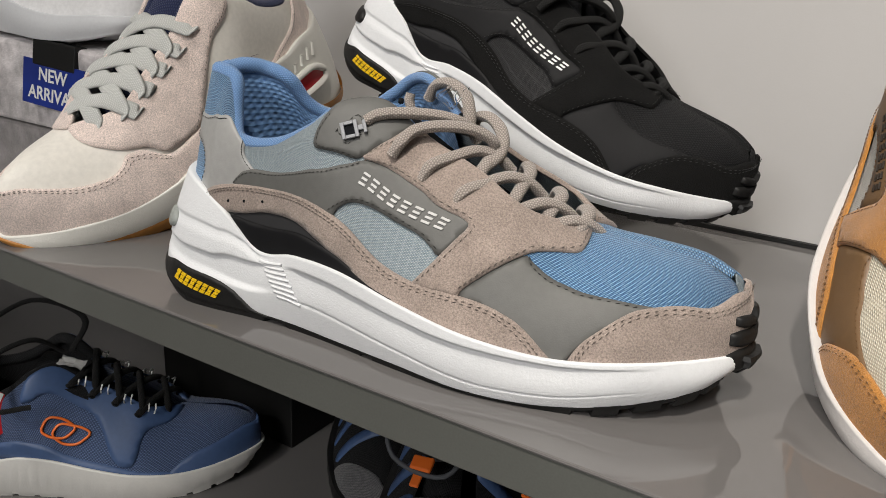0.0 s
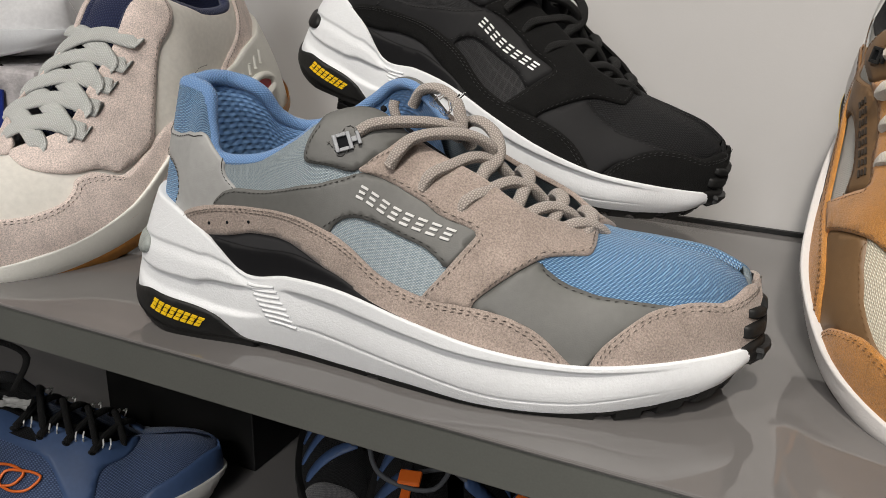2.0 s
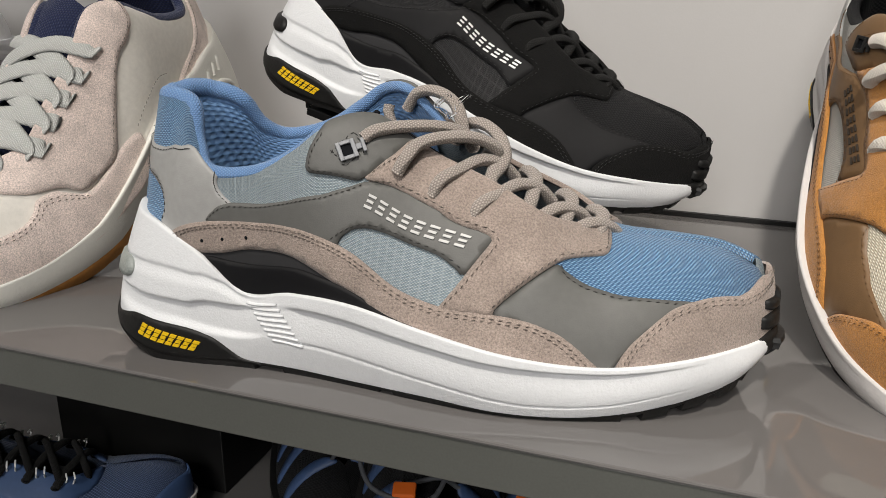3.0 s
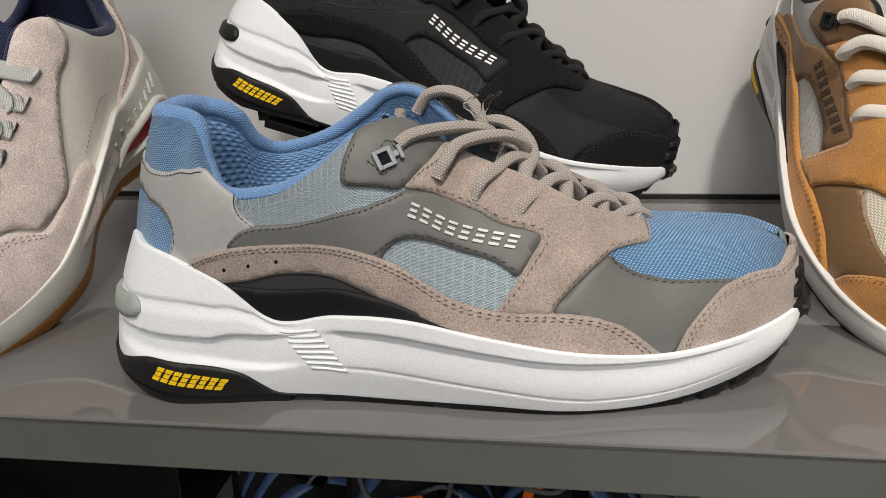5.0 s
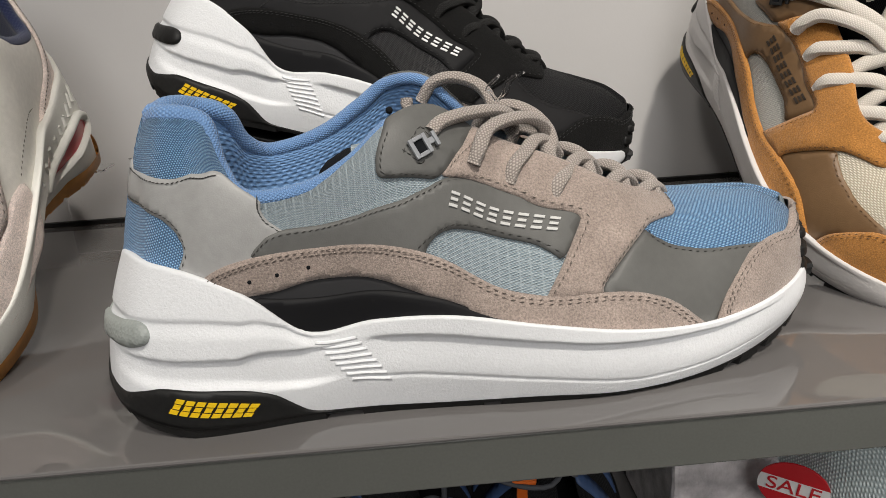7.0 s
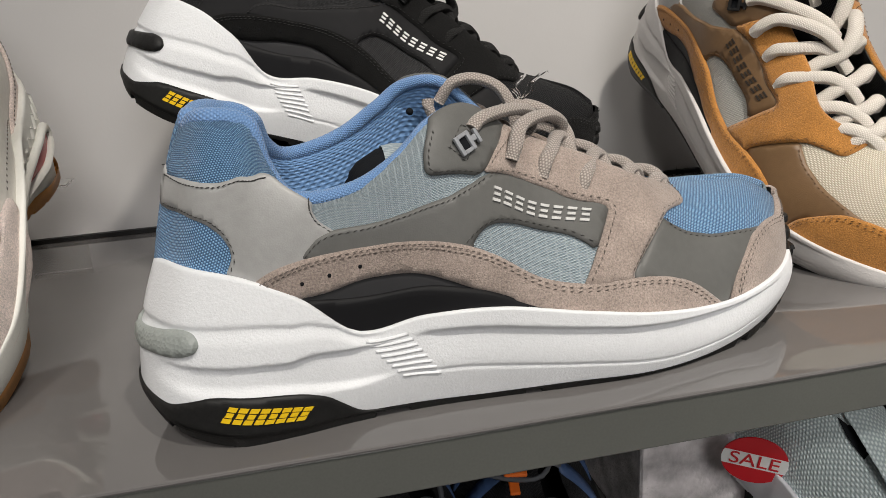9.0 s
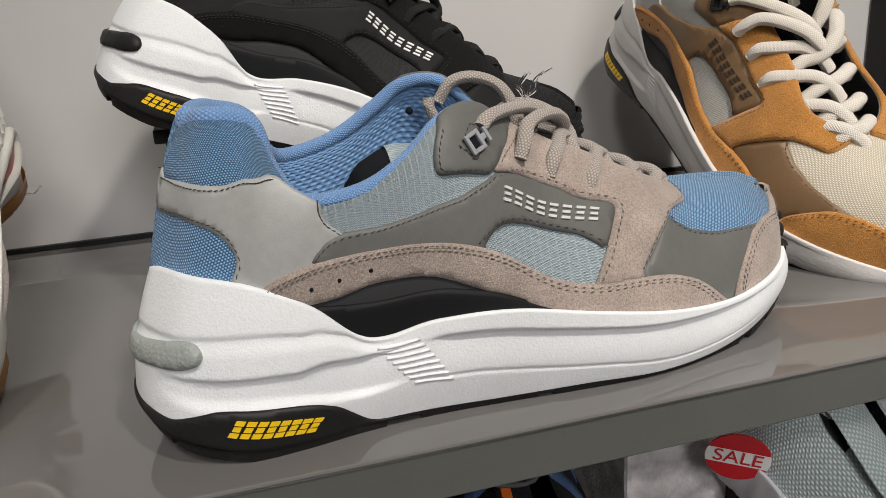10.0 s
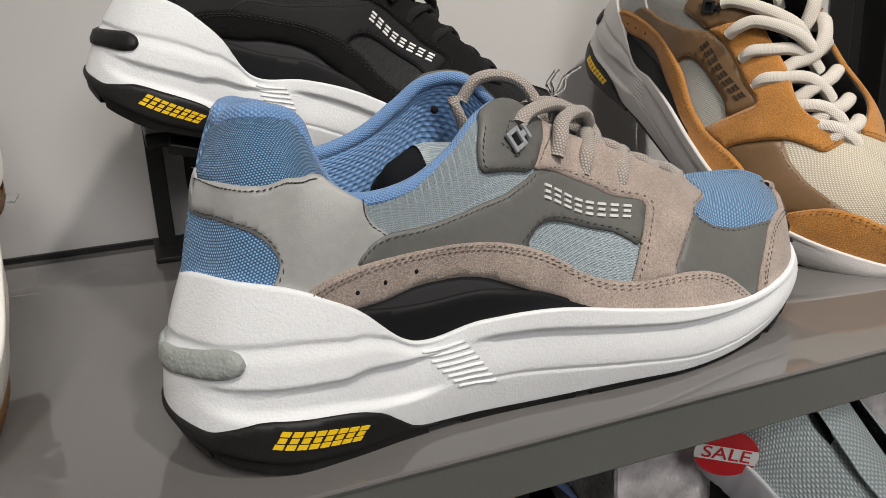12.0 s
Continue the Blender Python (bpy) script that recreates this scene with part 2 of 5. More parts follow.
# heights of the moulded lines, as fractions of the side wall, along the shoe
CHANNEL_HIGH = along([-.042, -.006, .037, .083, .109], [.82, .78, .79, .88, .88])
CHANNEL_LOW = along([-.030, .015, .060, .096, .117], [.39, .30, .22, .27, .36])
HEEL_LEDGE = along([-.145, -.117, -.094, -.077], [.60, .70, .80, .97])
HEEL_LIP = along([-.144, -.119, -.096, -.069], [.37, .44, .53, .84])
HEEL_FLOOR = along([-.131, -.108, -.086, -.057], [.24, .30, .34, .46])


def sole_relief(x, b):
    """How far the sole's side wall stands out (metres): moulded bands and channels; x along the shoe, b from tread to upper edge."""
    d = np.zeros_like(x)
    # forefoot channel: undercut below a sharp ledge, running out towards the tread and the toe
    hi = CHANNEL_HIGH(x)
    lo = CHANNEL_LOW(x)
    c = step(b, lo, hi - .02) * (1 - step(b, hi - .02, hi + .025))
    fade = step(x, -.052, -.036) * (1 - step(x, .085, .135))
    d += .0010 * step(b, hi, hi + .05) * fade - .0016 * c * fade
    d -= .0007 * (1 - step(np.abs(b - lo), .0, .03)) * fade
    # heel: a ledge under the textured wedge, a band, then a deep scoop with a sharp upper lip
    heel = 1 - step(x, -.075, -.052)
    wedge = HEEL_LEDGE(x)
    d -= .0010 * heel * step(b, wedge - .12, wedge - .02) * (1 - step(b, wedge - .012, wedge + .006))
    lip, floor_b = HEEL_LIP(x), HEEL_FLOOR(x)
    scoop = step(b, floor_b - .03, floor_b + .05) * (1 - step(b, lip - .012, lip + .008))
    d -= .0024 * scoop * heel * step(x, -.147, -.128)
    return d


def sole(u, b, moulded=True):
    """The midsole's side wall: b from 0 (tread) to 1 (upper edge)."""
    half, far = folded(u)
    half, b = np.broadcast_arrays(half, np.asarray(b, float))
    far = np.broadcast_to(far, half.shape)
    low, top = spline(SOLE_LOW, half), spline(SOLE_TOP, half)
    q = low + (top - low) * b[..., None]
    e = 1e-3
    tang = spline(SOLE_LOW, np.minimum(half + e, 1)) - spline(SOLE_LOW, np.maximum(half - e, 0))
    out = np.stack([tang[..., 1], -tang[..., 0], 0 * half], -1)
    out /= np.linalg.norm(out, axis=-1, keepdims=True) + 1e-12
    bulge = .0022 * np.sin(np.pi * b) + (sole_relief(q[..., 0], b) if moulded else 0)
    return mirrored(q + out * bulge[..., None], half, far)


# ---- building ----


def mesh_object(name, verts, faces, mat, parent=None, uvs=None, label="", smooth=True):
    me = bpy.data.meshes.new(name)
    me.from_pydata([tuple(map(float, v)) for v in verts], [], [tuple(map(int, f)) for f in faces])
    if uvs is not None:
        layer = me.uv_layers.new(name="UVMap")
        idx = np.empty(len(me.loops), int)
        me.loops.foreach_get("vertex_index", idx)
        layer.data.foreach_set("uv", np.asarray(uvs, float)[idx].ravel())
    if smooth:
        me.polygons.foreach_set("use_smooth", [True] * len(me.polygons))
    me.materials.append(mat)
    me.update()
    ob = new(name, me)
    if parent:
        ob.parent = parent
    if label:
        tagged(ob, label)
    return ob


def part(name, bm, mat, parent=None, label="", smooth=False):
    me = bpy.data.meshes.new(name)
    bmesh.ops.recalc_face_normals(bm, faces=bm.faces)
    bm.to_mesh(me)
    bm.free()
    if smooth:
        me.polygons.foreach_set("use_smooth", [True] * len(me.polygons))
    me.materials.append(mat)
    ob = new(name, me)
    if parent:
        ob.parent = parent
    if label:
        tagged(ob, label)
    return ob


def empty(name, m, label, category, group=""):
    ob = new(name)
    ob.empty_display_size = .02
    ob.matrix_world = m
    return tagged(ob, label, category, group)


def box_bm(lo, hi, bevel=0.0, m=None):
    bm = bmesh.new()
    bmesh.ops.create_cube(bm, size=1)
    for v in bm.verts:
        v.co = Vector([lo[k] + (v.co[k] + .5) * (hi[k] - lo[k]) for k in range(3)])
    if bevel:
        bmesh.ops.bevel(bm, geom=bm.edges[:], offset=bevel, segments=2, affect="EDGES", profile=.5)
    if m:
        bm.transform(m)
    return bm


def grid_faces(n, m, wrap=False, flip=False):
    out = []
    for i in range(n if wrap else n - 1):
        k = (i + 1) % n
        for j in range(m - 1):
            f = (i * m + j, k * m + j, k * m + j + 1, i * m + j + 1)
            out.append(f[::-1] if flip else f)
    return out


def normal_of(fn, u, a):
    e = .004
    a0, a1 = np.clip(a - e, 0.01, .985), np.clip(a + e, .015, .99)
    am = (a0 + a1) / 2
    du = fn(u + e, am) - fn(u - e, am)
    da = fn(u, a1) - fn(u, a0)
    n = np.cross(du, da)
    return n / (np.linalg.norm(n, axis=-1, keepdims=True) + 1e-12)


LONG, TALL = .36, .095      # metres that u = 1 and a = 1 stand for


def rounded(outline, rounds=2):
    """A closed outline with its corners cut."""
    p = np.array(outline, float)
    for _ in range(rounds):
        q = np.roll(p, -1, 0)
        p = np.stack([.8 * p + .2 * q, .2 * p + .8 * q], 1).reshape(-1, 2)
    return p


def resampled(p, gap, closed=True):
    p = np.asarray(p, float)
    if closed:
        p = np.vstack([p, p[:1]])
    d = np.r_[0, np.cumsum(np.hypot(*(np.diff(p, axis=0) * (LONG, TALL)).T))]
    n = max(int(d[-1] / gap), 4)
    s = np.linspace(0, d[-1], n + 1)
    if closed:
        s = s[:-1]
    return np.stack([np.interp(s, d, p[:, 0]), np.interp(s, d, p[:, 1])], -1)


def inside(p, x, y):
    hit = np.zeros(x.shape, bool)
    q = np.roll(p, -1, 0)
    for (x0, y0), (x1, y1) in zip(p, q):
        cross = ((y0 > y) != (y1 > y)) & (x < (x1 - x0) * (y - y0) / (y1 - y0 + 1e-15) + x0)
        hit ^= cross
    return hit


def edge_gap(p, x, y):
    best = np.full(x.shape, 9.0)
    q = np.roll(p, -1, 0)
    for (x0, y0), (x1, y1) in zip(p, q):
        dx, dy = x1 - x0, y1 - y0
        f = np.clip(((x - x0) * dx + (y - y0) * dy) / (dx * dx + dy * dy + 1e-15), 0, 1)
        best = np.minimum(best, np.hypot(x - x0 - f * dx, y - y0 - f * dy))
    return best


from mathutils import geometry


def panel(name, fn, outline, lift, mat, parent, label="", gap=.0022, rounds=2, thick=.0010, far=False, soft=.45, tall=1.0):
    """A piece of material that lies on the skin fn inside an outline of (u, a), with a rounded cut edge."""
    o = np.array(outline, float)
    if far:
        o = np.stack([2 - o[:, 0], o[:, 1]], -1)[::-1]
    o = rounded(o, rounds) if rounds else o
    edge = resampled(o, gap * .7)
    m = edge * (LONG, TALL)
    lo, hi = m.min(0), m.max(0)
    gx, gy = np.meshgrid(np.arange(lo[0] + gap / 2, hi[0], gap), np.arange(lo[1] + gap / 2, hi[1], gap))
    gx = gx + (np.arange(gx.shape[0]) % 2)[:, None] * gap / 2
    gx, gy = gx.ravel(), gy.ravel()
    keep = inside(m, gx, gy)
    gx, gy = gx[keep], gy[keep]
    keep = edge_gap(m, gx, gy) > gap * .55
    inner = np.stack([gx[keep], gy[keep]], -1)
    pts = np.vstack([m, inner])
    n = len(m)
    res = geometry.delaunay_2d_cdt([Vector(p) for p in pts], [], [list(range(n))], 1, 1e-7)
    v2 = np.array([tuple(v) for v in res[0]])
    faces = [tuple(f) for f in res[2]]
    d = edge_gap(m, v2[:, 0], v2[:, 1])
    u, a = v2[:, 0] / LONG, np.clip(v2[:, 1] / TALL, 0, 1)
    nrm = normal_of(fn, u, a)
    base = fn(u, a)
    rise = lift - thick * soft * (1 - np.clip(d / (thick * .9), 0, 1)) ** 2
    verts = base + nrm * rise[:, None]
    rim = d < 1e-7
    # the cut edge goes down into the layer below
    low = {}
    extra = []
    for f in faces:
        for i, j in zip(f, f[1:] + f[:1]):
            if rim[i] and rim[j]:
                low[(i, j)] = low.get((i, j), 0) + 1
    down = {}
    skirt = []
    for (i, j) in list(low):
        if (j, i) in low:
            continue
        for k in (i, j):
            if k not in down:
                down[k] = len(v2) + len(extra)
                extra.append(base[k] + nrm[k] * (lift - thick - .0006))
        skirt.append((j, i, down[i], down[j]))
    allv = np.vstack([verts, np.array(extra)]) if extra else verts
    uv = np.vstack([v2, v2[list(down)]]) if extra else v2
    return mesh_object(name, allv, faces + skirt, mat, parent, uv * (1, tall), label)


def stitches(name, fn, line, lift, mat, parent, far=False, pitch=.0030, long=.0022, thin=.00028, rounds=2):
    """A sewn seam: one small thread loop after the other along an open line of (u, a)."""
    p = np.array(line, float)
    for _ in range(rounds):
        q = np.empty((2 * len(p) - 2, 2))
        q[0::2], q[1::2] = .78 * p[:-1] + .22 * p[1:], .22 * p[:-1] + .78 * p[1:]
        p = np.vstack([p[:1], q, p[-1:]])
    if far:
        p = np.stack([2 - p[:, 0], p[:, 1]], -1)
    s = resampled(p, pitch, closed=False)
    u, a = s[:, 0], np.clip(s[:, 1], .01, .99)
    base, nrm = fn(u, a), normal_of(fn, u, a)
    tan = np.gradient(base, axis=0)
    tan /= np.linalg.norm(tan, axis=-1, keepdims=True) + 1e-12
    side = np.cross(nrm, tan)
    verts, faces = [], []
    rnd = random.Random(len(s))
    for c, t, w, z in zip(base, tan, side, nrm):
        t = t + w * rnd.uniform(.08, .3)
        k = len(verts)
        o = c + z * lift
        verts += [o - t * long / 2, o + t * long / 2, o + w * thin, o - w * thin, o + z * thin * 1.3, o - z * thin]
        for x, y in ((2, 4), (4, 3), (3, 5), (5, 2)):
            faces += [(k, k + x, k + y), (k + 1, k + y, k + x)]
    return mesh_object(name, verts, faces, mat, parent)


def tube(name, path, radius, mat, parent, flat=1.0, sides=10, closed=False, up=None, cap=True, smooth_steps=6, label=""):
    """A round or flattened cord along points, smoothed; up: the direction in which it is flattened, per point or one."""
    p = np.asarray(path, float)
    if smooth_steps > 1:
        n = len(p)
        ext = np.vstack([p[-1:], p, p[:2]]) if closed else np.vstack([2 * p[0] - p[1], p, 2 * p[-1] - p[-2]])
        out = []
        for i in range(n if closed else n - 1):
            p0, p1, p2, p3 = ext[i:i + 4]
            for f in np.arange(smooth_steps) / smooth_steps:
                out.append(p1 + .5 * f * (p2 - p0 + f * (2 * p0 - 5 * p1 + 4 * p2 - p3 + f * (3 * (p1 - p2) + p3 - p0))))
        if not closed:
            out.append(p[-1])
        p = np.array(out)
    if closed:
        t = np.roll(p, -1, 0) - np.roll(p, 1, 0)
    else:
        t = np.gradient(p, axis=0)
    t /= np.linalg.norm(t, axis=-1, keepdims=True) + 1e-12
    up = np.broadcast_to(np.array((0, 0, 1.0) if up is None else up, float), p.shape) if np.ndim(up) < 2 else np.asarray(up)
    if len(up) != len(p):
        up = np.stack([np.interp(np.linspace(0, 1, len(p)), np.linspace(0, 1, len(up)), up[:, k]) for k in range(3)], -1)
    w = np.cross(t, up)
    w /= np.linalg.norm(w, axis=-1, keepdims=True) + 1e-9
    z = np.cross(w, t)
    ang = np.arange(sides + 1) / sides * 2 * np.pi
    r = np.atleast_1d(np.asarray(radius, float))
    r = np.interp(np.linspace(0, 1, len(p)), np.linspace(0, 1, len(r)), r) if len(r) > 1 else np.full(len(p), r[0])
    ring = p[:, None] + r[:, None, None] * (np.cos(ang)[None, :, None] * w[:, None] + flat * np.sin(ang)[None, :, None] * z[:, None])
    n, m = len(p), sides + 1
    verts = ring.reshape(-1, 3)
    d = np.r_[0, np.cumsum(np.linalg.norm(np.diff(p, axis=0), axis=1))]
    uv = np.stack(np.broadcast_arrays(ang[None, :] / (2 * np.pi) * float(np.mean(r)) * 5, d[:, None]), -1).reshape(-1, 2)
    faces = grid_faces(n, m, closed)
    if cap and not closed:
        faces += [tuple(range(sides))[::-1], tuple((n - 1) * m + k for k in range(sides))]
    return mesh_object(name, verts, faces, mat, parent, uv, label)


# outlines and seams on the outer side, as (u, a)
COUNTER = [(0.0, 0.655), (0.074, 0.654), (0.124, 0.634), (0.171, 0.607), (0.219, 0.674), (0.25, 0.864), (0.285, 0.97), (0.31, 0.97), (0.329, 0.804), (0.326, 0.699), (0.331, 0.609), (0.345, 0.527), (0.36, 0.45), (0.3, 0.3), (0.26, 0.2), (0.2, 0.2), (0.179, 0.317), (0.19, 0.357), (0.188, 0.392), (0.169, 0.45), (0.139, 0.509), (0.086, 0.549), (0.031, 0.547), (0.0, 0.547)]
LOGO_PANEL = [(0.305, 0.373), (0.31, 0.41), (0.328, 0.499), (0.35, 0.533), (0.427, 0.466), (0.5, 0.453), (0.545, 0.506), (0.562, 0.543), (0.61, 0.639), (0.645, 0.643), (0.665, 0.616), (0.7, 0.643), (0.708, 0.633), (0.682, 0.413), (0.672, 0.44), (0.655, 0.463), (0.61, 0.446), (0.575, 0.4), (0.552, 0.36), (0.535, 0.306), (0.535, 0.273), (0.458, 0.253), (0.372, 0.326)]
BUCKLE_PANEL = [(0.5, 0.97), (0.492, 0.839), (0.478, 0.713), (0.475, 0.609), (0.485, 0.563), (0.532, 0.539), (0.555, 0.536), (0.573, 0.599), (0.595, 0.736), (0.61, 0.972), (0.615, 0.97), (0.57, 0.97), (0.53, 0.97)]
EYESTAY = [(0.56, 0.546), (0.573, 0.606), (0.595, 0.759), (0.608, 1.0), (0.615, 0.985), (0.64, 0.985), (0.68, 0.985), (0.718, 0.985), (0.743, 0.985), (0.768, 0.985), (0.79, 1.0), (0.802, 0.992), (0.81, 0.803), (0.81, 0.693), (0.785, 0.673), (0.768, 0.649), (0.748, 0.546), (0.715, 0.346), (0.715, 0.306), (0.662, 0.25), (0.665, 0.28), (0.682, 0.413), (0.703, 0.599), (0.7, 0.619), (0.665, 0.599), (0.645, 0.626), (0.61, 0.623)]
MUDGUARD = [(0.225, 0.266), (0.265, 0.33), (0.325, 0.396), (0.372, 0.396), (0.46, 0.316), (0.542, 0.29), (0.61, 0.273), (0.638, 0.27), (0.675, 0.273), (0.743, 0.35), (0.782, 0.273), (0.828, 0.02), (0.835, 0.0), (0.723, 0.0), (0.67, 0.0), (0.655, 0.13), (0.56, 0.14), (0.473, 0.19), (0.417, 0.22), (0.37, 0.24), (0.328, 0.2), (0.283, 0.193), (0.238, 0.246)]
VAMP = [(0.763, 0.629), (0.748, 0.543), (0.715, 0.346), (0.715, 0.306), (0.743, 0.323), (0.78, 0.236), (0.82, 0.0), (0.833, 0.163), (0.863, 0.313), (0.888, 0.396), (0.915, 0.426), (0.902, 0.436), (0.858, 0.46), (0.825, 0.473), (0.795, 0.513), (0.772, 0.589)]
TOE_MESH = [(0.758, 0.636), (0.775, 0.706), (0.795, 0.743), (0.797, 0.806), (0.787, 0.999), (0.782, 1.0), (0.878, 1.0), (1.0, 1.0), (1.0, 0.68), (0.985, 0.644), (0.948, 0.413), (0.902, 0.393), (0.858, 0.42), (0.823, 0.436), (0.787, 0.483), (0.768, 0.563)]
TOE_CAP_HALF = [(0.823, 0.0), (0.823, 0.0), (0.835, 0.196), (0.86, 0.336), (0.878, 0.416), (0.917, 0.463), (0.955, 0.448), (0.985, 0.739)]
SHANK = [(0.275, 0.216), (0.328, 0.226), (0.372, 0.256), (0.417, 0.24), (0.473, 0.203), (0.56, 0.163), (0.66, 0.153), (0.68, 0.0), (0.537, 0.0), (0.413, 0.0), (0.333, 0.02)]
SHANK_LOW = [(0.295, 0.19), (0.352, 0.16), (0.417, 0.15), (0.482, 0.157), (0.54, 0.157), (0.61, 0.15), (0.657, 0.157), (0.66, 0.02), (0.537, 0.0), (0.413, 0.0), (0.333, 0.02)]
COUNTER_SEAM = [(0.0, 0.652), (0.028, 0.652), (0.076, 0.639), (0.125, 0.619), (0.171, 0.592), (0.22, 0.654), (0.246, 0.787)]
COUNTER_FRONT = [(0.325, 0.837), (0.323, 0.702), (0.328, 0.604), (0.341, 0.529)]
HEEL_PATCH_SEAM = [(0.031, 0.559), (0.089, 0.559), (0.143, 0.517), (0.174, 0.455), (0.194, 0.392), (0.198, 0.352), (0.185, 0.31)]
LOGO_TOP = [(0.312, 0.396), (0.328, 0.473), (0.348, 0.506), (0.425, 0.453), (0.497, 0.436), (0.545, 0.493), (0.56, 0.529)]
LOGO_LOW = [(0.527, 0.31), (0.55, 0.366), (0.575, 0.413), (0.613, 0.463), (0.655, 0.476), (0.675, 0.453), (0.682, 0.426)]
BUCKLE_SEAM = [(0.497, 0.789), (0.485, 0.693), (0.482, 0.609), (0.49, 0.573), (0.532, 0.549), (0.552, 0.546)]
VAMP_TOP = [(0.768, 0.606), (0.772, 0.563), (0.795, 0.49), (0.825, 0.453), (0.858, 0.443), (0.902, 0.413)]
EYE_LOW = [(0.57, 0.556), (0.61, 0.643), (0.647, 0.646), (0.667, 0.619), (0.7, 0.643), (0.708, 0.626), (0.708, 0.593), (0.688, 0.416), (0.67, 0.293)]
EYE_FRONT = [(0.76, 0.633), (0.743, 0.536), (0.715, 0.356)]
EYE_TOE = [(0.8, 0.996), (0.805, 0.793), (0.807, 0.719), (0.785, 0.689), (0.765, 0.669)]
EYE_BACK = [(0.573, 0.603), (0.598, 0.743), (0.613, 0.889)]
MUD_A = [(0.235, 0.26), (0.268, 0.306), (0.325, 0.376), (0.372, 0.383), (0.46, 0.306), (0.54, 0.276), (0.608, 0.26), (0.638, 0.25), (0.675, 0.256), (0.743, 0.33), (0.78, 0.256), (0.82, 0.013)]
MUD_B = [(0.247, 0.253), (0.268, 0.293), (0.325, 0.36), (0.372, 0.363), (0.46, 0.29), (0.54, 0.263), (0.608, 0.243), (0.638, 0.233), (0.675, 0.24), (0.743, 0.316), (0.777, 0.24), (0.818, 0.0)]
CAP_A = [(0.83, 0.0), (0.838, 0.19), (0.86, 0.32), (0.885, 0.4), (0.92, 0.44), (0.958, 0.415), (1.0, 0.697)]
CAP_B = [(0.833, 0.0), (0.84, 0.17), (0.863, 0.303), (0.885, 0.383), (0.922, 0.41), (0.959, 0.38), (1.0, 0.673)]
HEEL_WRAP = [(0.0, 0.0), (0.0, 0.069), (0.045, 0.049), (0.12, 0.1), (0.14, 0.117), (0.17, 0.18), (0.2, 0.25), (0.263, 0.286), (0.318, 0.31), (0.35, 0.286), (0.372, 0.183), (0.395, 0.04), (0.422, 0.012), (0.425, 0.0), (0.307, 0.0), (0.168, 0.0)]
HEEL_BUMPER = [(0, 0.33), (0, 0.5), (0.06, 0.52), (0.11, 0.57), (0.15, 0.63), (0.17, 0.625), (0.182, 0.57), (0.176, 0.5), (0.15, 0.45), (0.1, 0.4), (0.05, 0.345)]
RIB_CORNERS = [(0.392, 0.9), (0.44, 0.87), (0.48, 0.36), (0.437, 0.4)]
MARK_ENDS = [(0.212, 0.107), (0.32, 0.1)]
LOGO_ENDS = [(0.565, 0.46), (0.68, 0.523)]
LOOP_AT = (0.537, 0.659)
PUNCHED = [(0.275, 0.223), (0.302, 0.263), (0.335, 0.286), (0.37, 0.3)]


def over_top(u, w):
    """The upper's skin across the ridge of the toe: w from 0 (outer side) over .5 (ridge) to 1 (inner side)."""
    u, w = np.broadcast_arrays(np.asarray(u, float), np.asarray(w, float))
    near = w <= .5
    return upper(np.where(near, u, 2 - u), np.where(near, 2 * w, 2 - 2 * w))


def round_heel(outline):
    """An outline that starts and ends at the heel's middle line, carried round to the inner side."""
    side = [p for p in outline if p[0] > 0]
    k = next(i for i, p in enumerate(outline) if p[0] > 0)
    first, last = (outline[k - 1], outline[0]) if k > 1 else (outline[0], outline[-1])
    return [first] + side + [last] + [(-u, a) for u, a in side[::-1]]


def mark_strip(name, fn, start, end, count, tall, lift, mat, parent, slant=.35, fill=.72, thick=.0004, bold=.27):
    """A printed brand mark as a row of plain slanted blocks, each of three bars, along the skin."""
    (u0, a0), (u1, a1) = start, end
    for k in range(count):
        verts, faces = [], []
        f0, f1 = (k + (1 - fill) / 2) / count, (k + 1 - (1 - fill) / 2) / count
        bars = [(0, bold, 0, 1), (.5 - bold / 2, .5 + bold / 2, .08, .92), (1 - bold, 1, 0, 1)]
        for lo, hi, left, right in bars:
            quad = []
            for f, g in ((left, lo), (right, lo), (right, hi), (left, hi)):
                w = f0 + (f1 - f0) * f
                quad.append((u0 + (u1 - u0) * w + slant * g * tall * TALL / LONG, a0 + (a1 - a0) * w + g * tall))
            q = np.array(quad)
            base, nrm = fn(q[:, 0], q[:, 1]), normal_of(fn, q[:, 0], q[:, 1])
            i = len(verts)
            verts += list(base + nrm * (lift + thick)) + list(base + nrm * (lift - thick))
            faces += [(i, i + 1, i + 2, i + 3)] + [(i + (j + 1) % 4, i + j, i + 4 + j, i + 4 + (j + 1) % 4) for j in range(4)]
        mesh_object(name, verts, faces, mat, parent, smooth=False)


